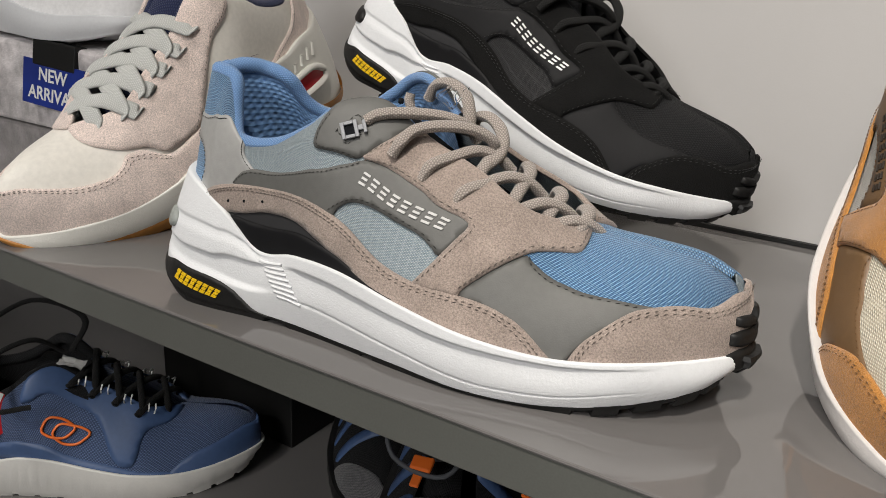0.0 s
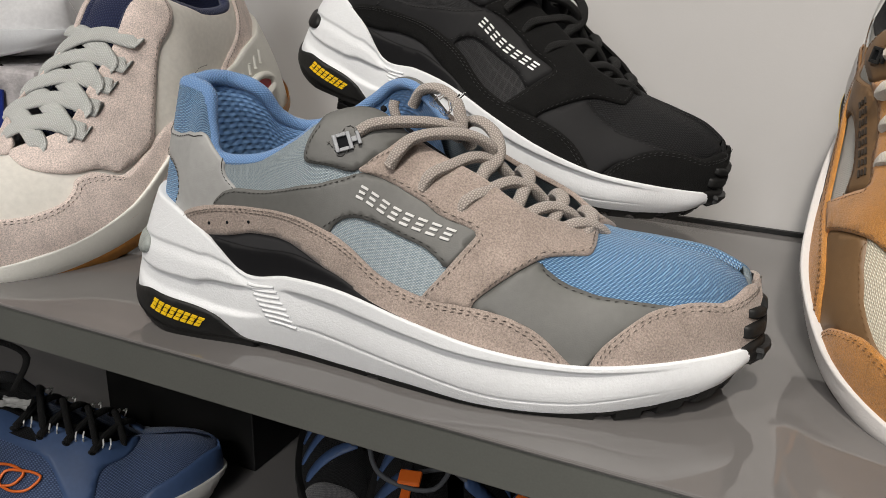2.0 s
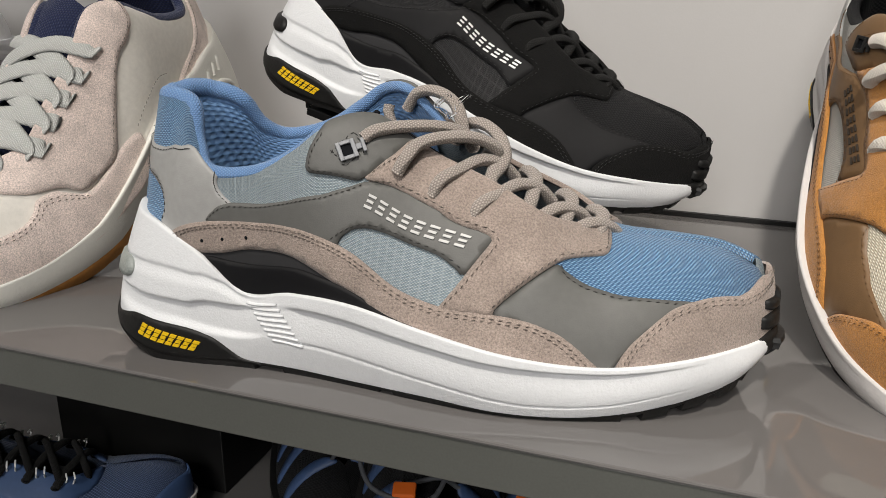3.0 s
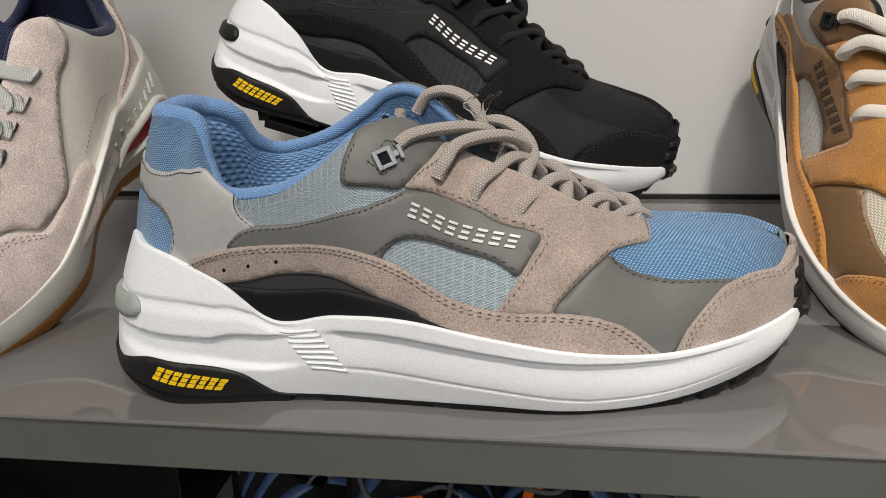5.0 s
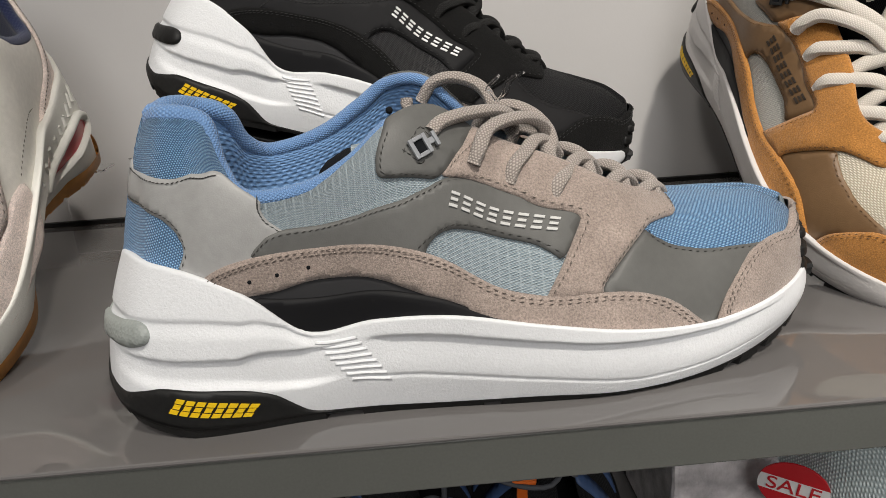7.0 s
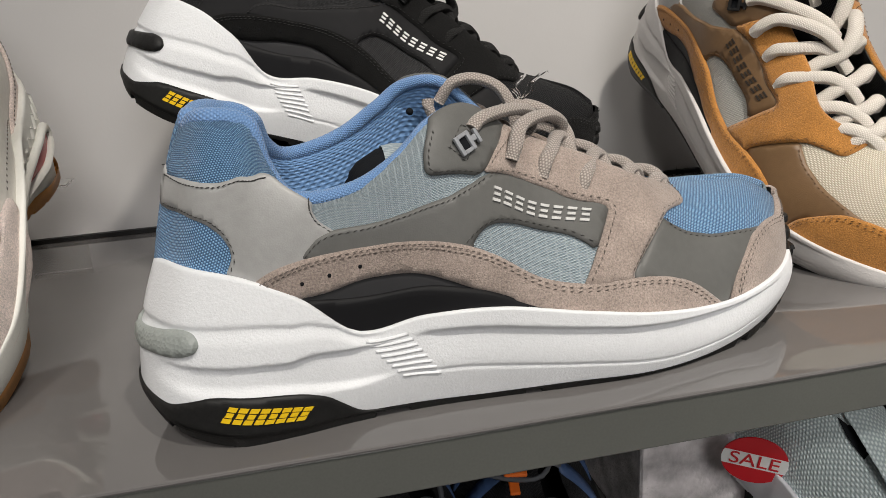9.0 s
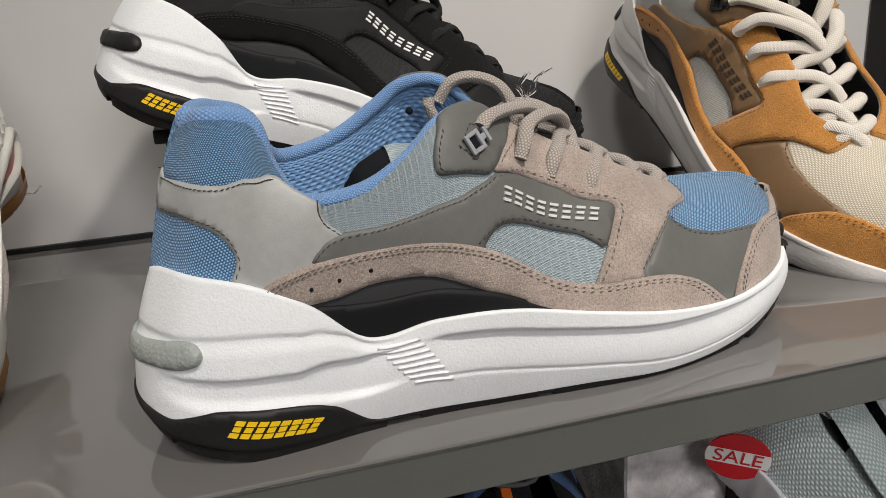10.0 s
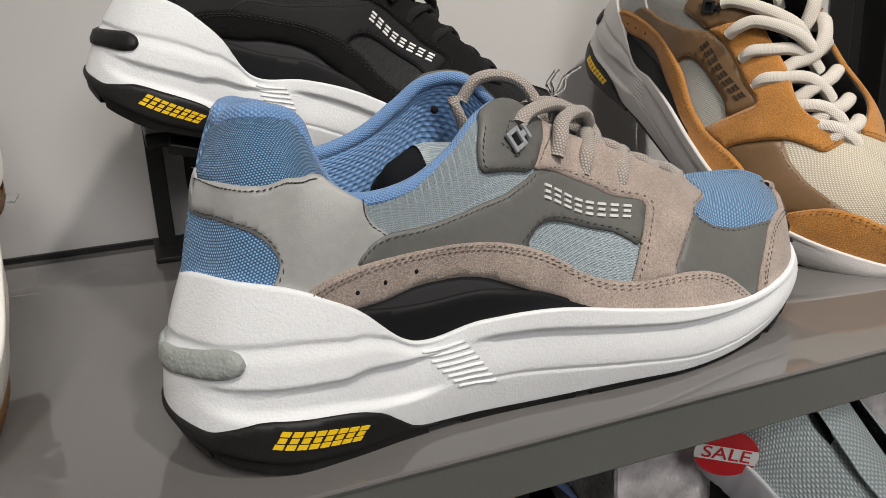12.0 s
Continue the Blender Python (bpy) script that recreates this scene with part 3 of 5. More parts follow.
def sneaker(name, m, label, s, gap=.0022, laces=True):
    """The chunky lace-up running shoe; s: its materials."""
    top = empty(name, m, label, "shoe", "shoes on the shelf")
    both = (False, True)
    # body cloth, from heel to toe and back
    u = np.linspace(0, 2, 181)[:-1]
    a = np.linspace(0, 1, 33)
    p = upper(u[:, None], a[None, :])
    uv = np.stack(np.broadcast_arrays(u[:, None] * LONG, a[None, :] * TALL), -1).reshape(-1, 2)
    cut = [f for f in grid_faces(180, 33, True)]
    mesh_object("quarter_cloth", p.reshape(-1, 3), cut, s["window"], top, uv, s.get("window_label", ""))
    # lining inside the opening
    uo = np.r_[np.linspace(1.40, 2, 50), np.linspace(0, .60, 50)[1:]]
    al = np.linspace(1, .12, 24)
    q = upper(uo[:, None], al[None, :])
    n = normal_of(upper, *np.broadcast_arrays(uo[:, None], al[None, :]))
    deep = .0015 + .0055 * np.sin(np.clip((1 - al) / .35, 0, 1) * np.pi / 2)
    q = q - n * deep[None, :, None]
    d = np.r_[0, np.cumsum(np.linalg.norm(np.diff(q[:, 6], axis=0), axis=1))]
    uv = np.stack(np.broadcast_arrays(d[:, None], a[None, :24] * 0 + (1 - al)[None, :] * TALL), -1).reshape(-1, 2)
    mesh_object("lining", q.reshape(-1, 3), grid_faces(len(uo), 24, flip=True), s["lining"], top, uv, s.get("lining_label", ""))
    # insole
    ui = np.linspace(0, 2, 91)[:-1]
    e = upper(ui, .14 + 0 * ui)
    e[:, :2] *= .93
    e[:, 2] = .034 + .014 * (1 - step(e[:, 0], -.12, .0))
    c = np.array([[-.02, 0, .036]])
    mesh_object("insole", np.vstack([e, c]), [(i, (i + 1) % 90, 90) for i in range(90)], s["inside"], top)
    # padded collar edge
    uc = np.r_[np.linspace(1.39, 2, 46), np.linspace(0, .61, 46)[1:]]
    pc = upper(uc, 1 + 0 * uc)
    rad = np.interp(np.abs(np.where(uc > 1, 2 - uc, uc)), [0, .15, .25, .33, .45, .61], [.0042, .0042, .0036, .0034, .0032, .0022])
    nc = normal_of(upper, uc, .96 + 0 * uc)
    pc = pc - nc * (rad * .75)[:, None]
    tube("collar_binding", pc, rad, s["binding"], top, smooth_steps=2, sides=12, label=s.get("binding_label", ""))
    # pieces of the upper, lowest layer first
    heel_low = [(0.0, 0.2), (0.0, 0.567), (0.035, 0.562), (0.09, 0.564), (0.143, 0.524), (0.173, 0.465), (0.192, 0.407), (0.194, 0.372), (0.183, 0.332), (0.215, 0.2)]
    heel_high = [(0.0, 0.647), (0.0, 1.0), (0.1, 1.0), (0.2, 1.0), (0.25, 1.0), (0.28, 0.97), (0.256, 0.844), (0.225, 0.654), (0.177, 0.587), (0.13, 0.614), (0.08, 0.634), (0.03, 0.647)]
    last = max(k for k, (x, y) in enumerate(TOE_MESH) if y == 1) + 1
    side = [(min(x, .985), y / 2) for x, y in TOE_MESH[last:] + TOE_MESH[:last] if y < 1]
    panel("toe_mesh", over_top, side + [(x, 1 - y) for x, y in side[::-1]], .0008, s["toe"], top, gap=gap * .7, thick=.0006, rounds=0, tall=2.0)
    panel("heel_mesh_low", upper, round_heel(heel_low), .0006, s["mesh"], top, gap=gap, thick=.0006)
    panel("heel_mesh_high", upper, round_heel(heel_high), .0007, s["mesh"], top, gap=gap, thick=.0006)
    panel("heel_counter", upper, round_heel(COUNTER), .0014, s["counter"], top, gap=gap)
    for far in both:
        panel("vamp_panel", upper, VAMP, .0015, s["panel"], top, gap=gap, far=far, thick=.001)
        panel("quarter_panel", upper, LOGO_PANEL, .0018, s["panel"], top, gap=gap, far=far)
        panel("top_eyelet_panel", upper, BUCKLE_PANEL, .0019, s["panel"], top, gap=gap, far=far)
        panel("shank", upper, SHANK, .0014, s["shank"], top, gap=gap, far=far)
        panel("shank_band", upper, SHANK_LOW, .0030, s["shank_low"], top, gap=gap * .8, far=far)
        panel("eyestay", upper, EYESTAY, .0028, s["suede"], top, gap=gap, far=far, thick=.0016)
        panel("mudguard", upper, MUDGUARD, .0030, s["suede"], top, gap=gap, far=far, thick=.0016)
    cap = TOE_CAP_HALF + [(2 - x, y) for x, y in TOE_CAP_HALF[::-1]]
    panel("toe_cap", upper, cap, .0030, s["suede"], top, gap=gap, thick=.0016)
    for low, high, half in ((.0, .15, .034), (.165, .305, .031), (.32, .44, .026)):
        lug = [(1 - half, low), (1 - half, high), (1 + half, high), (1 + half, low)]
        panel("toe_lug", upper, lug, .0052, s["tread"], top, gap=.002, thick=.0035, rounds=1)
    # seams
    t, e = s["thread"], s["seam"]
    seams = [(COUNTER_SEAM, .0016, t), (COUNTER_FRONT, .0013, t), (HEEL_PATCH_SEAM, .0016, t), (LOGO_TOP, .0020, t), (LOGO_LOW, .0020, t), (BUCKLE_SEAM, .0021, t),
             (VAMP_TOP, .0017, t), (EYE_LOW, .0031, e), (EYE_FRONT, .0031, e), (EYE_TOE, .0031, e), (EYE_BACK, .0031, e), (MUD_A, .0033, e), (MUD_B, .0033, e),
             (CAP_A, .0033, e), (CAP_B, .0033, e)]
    for line, lift, mat in seams:
        for far in both:
            stitches("seam", upper, line, lift, mat, top, far)
    for x, y in PUNCHED:
        hole = upper(np.array([x]), np.array([y]))[0] + normal_of(upper, np.array([x]), np.array([y]))[0] * .0027
        bm = bmesh.new()
        bmesh.ops.create_uvsphere(bm, u_segments=8, v_segments=5, radius=.0009)
        bm.transform(Matrix.Translation(hole))
        part("punch_hole", bm, s["inside"], top, smooth=True)
    mark_strip("brand_mark", upper, *LOGO_ENDS, 8, .056, .0021, s["print"], top, fill=.66, bold=.19)
    # top eyelet: a flat square plastic loop with a hook, in a sewn diamond
    at = np.array(LOOP_AT)
    c, n = upper(at[:1], at[1:])[0], normal_of(upper, at[:1], at[1:])[0]
    t = upper(at[:1] + .01, at[1:])[0] - c
    t = Vector(t - n * np.dot(t, n)).normalized()
    n = Vector(n)
    frame_m = Matrix((t, n.cross(t), n)).transposed().to_4x4()
    frame_m.translation = Vector(c) + n * .0026
    frame_m = frame_m @ pose(0, 0, 0, 0, 0, 24) @ Matrix.Scale(1.0, 4)
    bm = bmesh.new()
    for lo, hi in (((-.0042, -.0040, 0), (-.0024, .0040, .0014)), ((.0020, -.0040, 0), (.0038, .0040, .0014)), ((-.0024, -.0040, 0), (.0020, -.0024, .0014)), ((-.0024, .0024, 0), (.0020, .0040, .0014)),
                   ((.0038, -.0012, 0), (.0062, .0012, .0012)), ((.0062, -.0030, 0), (.0078, .0030, .0016))):
        piece = box_bm(lo, hi, .0003, frame_m)
        me = bpy.data.meshes.new("piece")
        piece.to_mesh(me)
        piece.free()
        bm.from_mesh(me)
        bpy.data.meshes.remove(me)
    part("lace_loop", bm, s["loop"], top)
    part("loop_opening", box_bm((-.0024, -.0024, -.0006), (.0020, .0024, .0002), 0, frame_m), s["inside"], top)
    du, da = .0205, .075
    diamond = [(at[0] - du, at[1]), (at[0], at[1] - da), (at[0] + du, at[1] + .01), (at[0] + .004, at[1] + da + .03), (at[0] - du, at[1])]
    stitches("seam", upper, diamond, .0021, s["thread"], top, rounds=0)
    # tongue under the laces
    xs = np.linspace(-.008, .076, 30)
    ys = np.linspace(-1, 1, 13)
    zt = np.interp(xs, [-.03, -.015, .0, .022, .048, .076], [.116, .112, .103, .0910, .0750, .0640])
    wt = np.interp(xs, [-.03, .0, .05, .076], [.022, .02, .015, .008])
    q = np.stack(np.broadcast_arrays(xs[:, None], .002 + (.013 * step(xs, .0, .07))[:, None] + wt[:, None] * ys[None, :], zt[:, None] - .012 * (ys ** 2)[None, :]), -1)
    uv = q[..., :2].reshape(-1, 2)
    mesh_object("tongue", q.reshape(-1, 3), grid_faces(30, 13), s["tongue"], top, uv)
    # the tongue's upper end, folded down into the opening, its edge bound in black
    f = np.linspace(0, 1, 13)
    g = np.linspace(-1, 1, 11)
    bend = np.stack([np.interp(f, [0, .2, .45, 1], [-.064, -.060, -.047, -.012]), 0 * f, np.interp(f, [0, .2, .45, .7, 1], [.080, .0935, .1005, .099, .094])], -1)
    wide = .016 * (1 - .45 * (1 - f) ** 2)
    q = bend[:, None] + np.stack(np.broadcast_arrays(0 * g[None], .008 + wide[:, None] * g[None], -.007 * (g * g)[None]), -1)
    mesh_object("tongue_end", q[5:].reshape(-1, 3), grid_faces(8, 11), s["window"], top, q[5:, :, 1:].reshape(-1, 2))
    low = q - np.array([.002, 0, .0012])
    mesh_object("tongue_lining", low.reshape(-1, 3), grid_faces(13, 11, flip=True), s["inside"], top)
    rim = np.vstack([q[::-1, 0], q[0], q[:, -1]]) - np.array([.001, 0, .0022])
    tube("tongue_binding", rim[::2], .0030, s["inside"], top, smooth_steps=3, sides=8, label="black tongue binding")
    if laces:
        lace_up(top, s)
    # ---- sole ----
    us = np.linspace(0, 2, 361)[:-1]
    bs = np.linspace(0, 1, 56)
    w = sole(us[:, None], bs[None, :])
    way = np.gradient(w[:, -1], axis=0)
    way[0] = way[-1] = (0, -1, 0)
    inw = np.stack([-way[:, 1], way[:, 0], 0 * us], -1)
    inw /= np.linalg.norm(inw, axis=1, keepdims=True) + 1e-12
    lip1 = w[:, -1] + inw * .0012 + np.array([0, 0, .0006])
    lip2 = w[:, -1] + inw * .0060 - np.array([0, 0, .0030])
    under = w[:, 0] * np.array([.96, .9, 1]) + np.array([0, 0, .001])
    p = np.concatenate([under[:, None], w, lip1[:, None], lip2[:, None]], 1)
    mesh_object("midsole", p.reshape(-1, 3), grid_faces(360, p.shape[1], True), s["foam"], top)
    for far in both:
        panel("heel_tread_wrap", sole, HEEL_WRAP, .0012, s["tread"], top, gap=.003, far=far)
    mark_strip("tyre_mark", sole, *MARK_ENDS, 8, .11, .0013, s["yellow"], top, slant=.35, fill=.8)
    for far in both:
        panel("heel_bumper", sole, HEEL_BUMPER, .0022, s["bumper"], top, gap=.003, far=far, thick=.002)
    for k in range(8):
        f = k / 7
        a0, b0 = np.array(RIB_CORNERS[0]), np.array(RIB_CORNERS[3])
        a1, b1 = np.array(RIB_CORNERS[1]), np.array(RIB_CORNERS[2])
        s0, s1 = a0 + (b0 - a0) * f, a1 + (b1 - a1) * f
        line = s0 + (s1 - s0) * np.linspace(0, 1, 6)[:, None]
        tube("sole_rib", sole(line[:, 0], line[:, 1]) + normal_of(sole, line[:, 0], line[:, 1]) * -.0003, .00085, s["foam"], top, smooth_steps=2, sides=8)
    # tread: lugs round the edge and a thin plate
    ut = np.linspace(0, 2, 181)[:-1]
    e = sole(ut, 0 * ut)
    hi = e + np.array([0, 0, .0012])
    mid = e * np.array([1.003, 1.015, 1]) + np.array([0, 0, -.0004])
    lo = e * np.array([.985, .93, 1]) + np.array([0, 0, -.0030])
    lo[:, 2] = np.maximum(lo[:, 2], .0008)
    centre = lo * np.array([.9, .1, 1])
    p = np.stack([hi, mid, lo, centre], 1)
    mesh_object("tread_plate", p.reshape(-1, 3), grid_faces(180, 4, True, flip=True), s["tread"], top)
    lug_u = [(.06, .13), (.15, .41), (.45, .57), (.585, .70), (.715, .80), (.82, .845), (.86, .885), (.90, .925), (.94, .965), (.978, 1.022)]
    for far in both:
        for u0, u1 in lug_u:
            uu = np.linspace(u0, u1, max(3, int((u1 - u0) / .012)))
            if far:
                uu = 2 - uu
            e = sole(uu, 0 * uu)
            out = e * np.array([1.004, 1.02, 1]) + np.array([0, 0, .0008])
            bot = e * np.array([.992, .985, 1])
            bot[:, 2] = np.maximum(e[:, 2] - .0045, 0)
            inn = bot * np.array([.95, .72, 1])
            top_in = inn + np.array([0, 0, .004])
            p = np.stack([out, bot, inn, top_in], 1)
            n4 = len(uu)
            faces = grid_faces(n4, 4, flip=not far) + [(0, 1, 2, 3), ((n4 - 1) * 4 + 3, (n4 - 1) * 4 + 2, (n4 - 1) * 4 + 1, (n4 - 1) * 4)]
            mesh_object("tread_lug", p.reshape(-1, 3), faces, s["tread"], top, smooth=False)
    # toe bumper of stacked lugs
    for k, (b0, b1) in enumerate(((.02, .40), (.46, .74), (.80, .99))):
        line = np.linspace(.978 - .006 * k, 1.022 + .006 * k, 9)
        ring = np.concatenate([sole(line, b0 + 0 * line)[:, None], sole(line, b0 + 0 * line)[:, None] + np.array([.004, 0, 0]), sole(line, b1 + 0 * line)[:, None] + np.array([.0035, 0, 0]), sole(line, b1 + 0 * line)[:, None]], 1)
        mesh_object("toe_lug", ring.reshape(-1, 3), grid_faces(9, 4, flip=True) + [(3, 2, 1, 0), (32, 33, 34, 35)], s["tread"], top, smooth=False)
    return top


def lace_up(top, s, ends=True):
    """Cord laces: from each near eyelet a run across the throat, and from each far eyelet an arc that dips under the next run."""
    r, thin = s.get("lace_r", .0032), .85
    near = [np.array(p) for p in ((.0016, -.0178, .0992), (.0166, -.0136, .0907), (.0338, -.0126, .0814), (.0514, -.0095, .0723), (.0655, -.0050, .0665))]
    far = [np.array((p[0] + .010, .0330 - .0010 * k, p[2] + .0045)) for k, p in enumerate(near)]
    for k, (n0, f0) in enumerate(zip(near, far)):
        if k == 0 and ends:
            continue
        m0 = (n0 + f0) / 2
        tube("lace", [n0 + (-.004, -.003, -.006), n0 + (-.001, -.001, .0005), n0 + (.004, .006, .0035), m0 + (.006, -.004, .0040), m0 + (.013, .004, .0010), m0 + (.018, .010, -.006)],
             r, s["lace"], top, thin, 10)
        arc = near[k + 1] if k + 1 < len(near) else n0 + (.014, .002, -.005)
        tube("lace", [f0 + (-.006, .002, -.006), f0 + (-.002, -.001, .002), f0 * .7 + arc * .3 + (.003, 0, .0055), f0 * .4 + arc * .6 + (.002, 0, .0045), f0 * .15 + arc * .85 + (0, .002, .0005), arc + (.002, .001, -.006)],
             r, s["lace"], top, thin, 10)
    if not ends:
        return
    n0, f0 = near[0], far[0]
    # the run out of the plastic loop
    h = np.array((-.0161, -.0194, .1088))
    tube("lace", [h + (-.001, -.001, -.0012), h + (.004, .003, .0020), h + (.014, .011, .0030), h + (.026, .021, .0020), h + (.034, .030, -.002), h + (.036, .038, -.010)], r, s["lace"], top, thin, 10)
    # the run that bows over it, with its end curled down
    tube("lace", [n0 + (-.003, -.003, -.005), n0 + (.000, -.001, .001), n0 + (.004, .005, .0065), n0 + (.013, .013, .0085), n0 + (.024, .023, .0070), n0 + (.031, .030, .001), n0 + (.028, .031, -.007)],
         r, s["lace"], top, thin, 10)
    tube("lace", [f0 + (-.006, .002, -.006), f0 + (.000, -.001, .003), f0 + (.010, -.006, .0050), f0 + (.020, -.012, .000), f0 + (.024, -.020, -.008), f0 + (.020, -.030, -.015)], r, s["lace"], top, thin, 10)
    # loop behind the far edge, and the free end hanging inside the collar
    c = np.array((-.0018, .0287, .1205))
    tube("lace", [c + (-.016, .004, -.008), c + (-.010, .002, .000), c + (.000, .000, .0015), c + (.010, -.003, -.003), c + (.015, -.007, -.012), c + (.016, -.010, -.020)], r, s["lace"], top, thin, 10)
    e = np.array((-.0246, .0250, .1135))
    tube("lace", [e + (.0005, .0005, .0015), e + (.0005, -.0005, -.002), e + (.003, -.0005, -.008), e + (.006, .002, -.015)], r * .85, s["lace"], top, thin, 10)
    bm = bmesh.new()
    bmesh.ops.create_uvsphere(bm, u_segments=10, v_segments=6, radius=.0017)
    bm.transform(Matrix.Translation((-.032, .0285, .110)))
    part("eyelet_hole", bm, s["inside"], top, smooth=True)


# ---- the place ----
DEPTH, THICK = .356, .0228
FLOOR_Z = -1.1


def structure(name, bm, mat, label=""):
    ob = part(name, bm, mat)
    return tagged(ob, label, "", "", "structure")


structure("wall_back", box_bm((-3, DEPTH + .002, FLOOR_Z), (3, DEPTH + .1, 1.6)), WALL_PAINT, "pale grey display wall panel behind the shelves")
structure("floor", box_bm((-3, -3, FLOOR_Z - .05), (3, DEPTH + .1, FLOOR_Z)), FLOOR_MAT, "grey shop floor")
structure("ceiling", box_bm((-3, -3, 1.6), (3, DEPTH + .1, 1.65)), ROOM_WHITE, "white shop ceiling")
structure("wall_left", box_bm((-3.05, -3, FLOOR_Z), (-3, DEPTH + .1, 1.6)), ROOM_WHITE, "plain shop wall")
structure("wall_right", box_bm((3, -3, FLOOR_Z), (3.05, DEPTH + .1, 1.6)), ROOM_WHITE, "plain shop wall")
structure("wall_front", box_bm((-3, -3.05, FLOOR_Z), (3, -3, 1.6)), ROOM_WHITE, "plain shop wall")

shelf = empty("display_shelf", pose(0, 0, 0), "glossy grey shelf with a dark grey-green front edge", "shelf")
part("board", box_bm((-1.2, .0012, -THICK), (1.2, DEPTH, -.0022), .0006), SHELF_EDGE, shelf, "dark grey-green board")
part("top_sheet", box_bm((-1.2, 0, -.0021), (1.2, DEPTH, 0), .0010), SHELF_TOP, shelf, "glossy grey top sheet")
LOW = -.262
low_shelf = empty("display_shelf", pose(0, 0, LOW), "glossy grey lower shelf under the first one", "shelf")
part("board", box_bm((-1.2, .0012, -THICK), (1.2, DEPTH, -.0022), .0006), SHELF_EDGE, low_shelf)
part("top_sheet", box_bm((-1.2, 0, -.0021), (1.2, DEPTH, 0), .0007), SHELF_TOP, low_shelf)

BLUE_STYLE = dict(window=RIPSTOP, lining=BLUE_LINING, binding=BLUE_PIPING, mesh=BLUE_KNIT, toe=BLUE_KNIT, counter=LIGHT_GREY, panel=GREY_NUBUCK, shank=SHANK_GREY,
                  shank_low=GLOSS_BLACK, suede=TAUPE, thread=STITCH, seam=TAUPE_STITCH, inside=DARK_INSIDE, print=SILVER_PRINT, loop=BUCKLE_GREY, tongue=DARK_INSIDE,
                  foam=WHITE_FOAM, tread=RUBBER, yellow=YELLOW, bumper=HEEL_GREY, lace=LACE_GREY)
BLACK_STYLE = dict(BLUE_STYLE, window=BLACK_RIB, lining=BLACK_KNIT, binding=BLACK_KNIT, mesh=BLACK_KNIT, toe=BLACK_KNIT, counter=BLACK_GREY, panel=BLACK_GREY, suede=BLACK_SUEDE,
                   thread=BLACK_THREAD, seam=BLACK_THREAD, print=WHITE_PRINT, loop=RUBBER, bumper=RUBBER, lace=LACE_BLACK)
TAN_STYLE = dict(BLUE_STYLE, window=CREAM_RIB, lining=BLACK_KNIT, binding=BLACK_KNIT, mesh=BLACK_KNIT, toe=CREAM_KNIT, counter=LIGHT_GREY, panel=BROWN_LEATHER, suede=TAN_SUEDE,
                 thread=BROWN_THREAD, seam=BROWN_THREAD, print=DARK_PRINT, loop=RUBBER, bumper=RUBBER, lace=LACE_CREAM, foam=GREY_FOAM, lace_r=.0044)
SCALED = Matrix.Scale(.944, 4)
sneaker("sneaker", pose(0, .060, 0), "blue mesh and taupe suede running shoe with a thick white sole", BLUE_STYLE)
sneaker("sneaker", pose(-.0341, .2250, .0703, 1.06, 16.27, -5.58) @ SCALED, "black suede running shoe with a white sole on a stand", BLACK_STYLE, .003)
sneaker("sneaker", pose(.2152, .2062, .0455, 2.34, 26.28, -93.58) @ Matrix.Scale(.964, 4), "tan suede and brown running shoe with cream laces", TAN_STYLE, .003)

# ---- other footwear ----


def body_cloth(top, mat, name="quarter_cloth"):
    u = np.linspace(0, 2, 121)[:-1]
    a = np.linspace(0, 1, 25)
    p = upper(u[:, None], a[None, :])
    uv = np.stack(np.broadcast_arrays(u[:, None] * LONG, a[None, :] * TALL), -1).reshape(-1, 2)
    return mesh_object(name, p.reshape(-1, 3), grid_faces(120, 25, True), mat, top, uv)


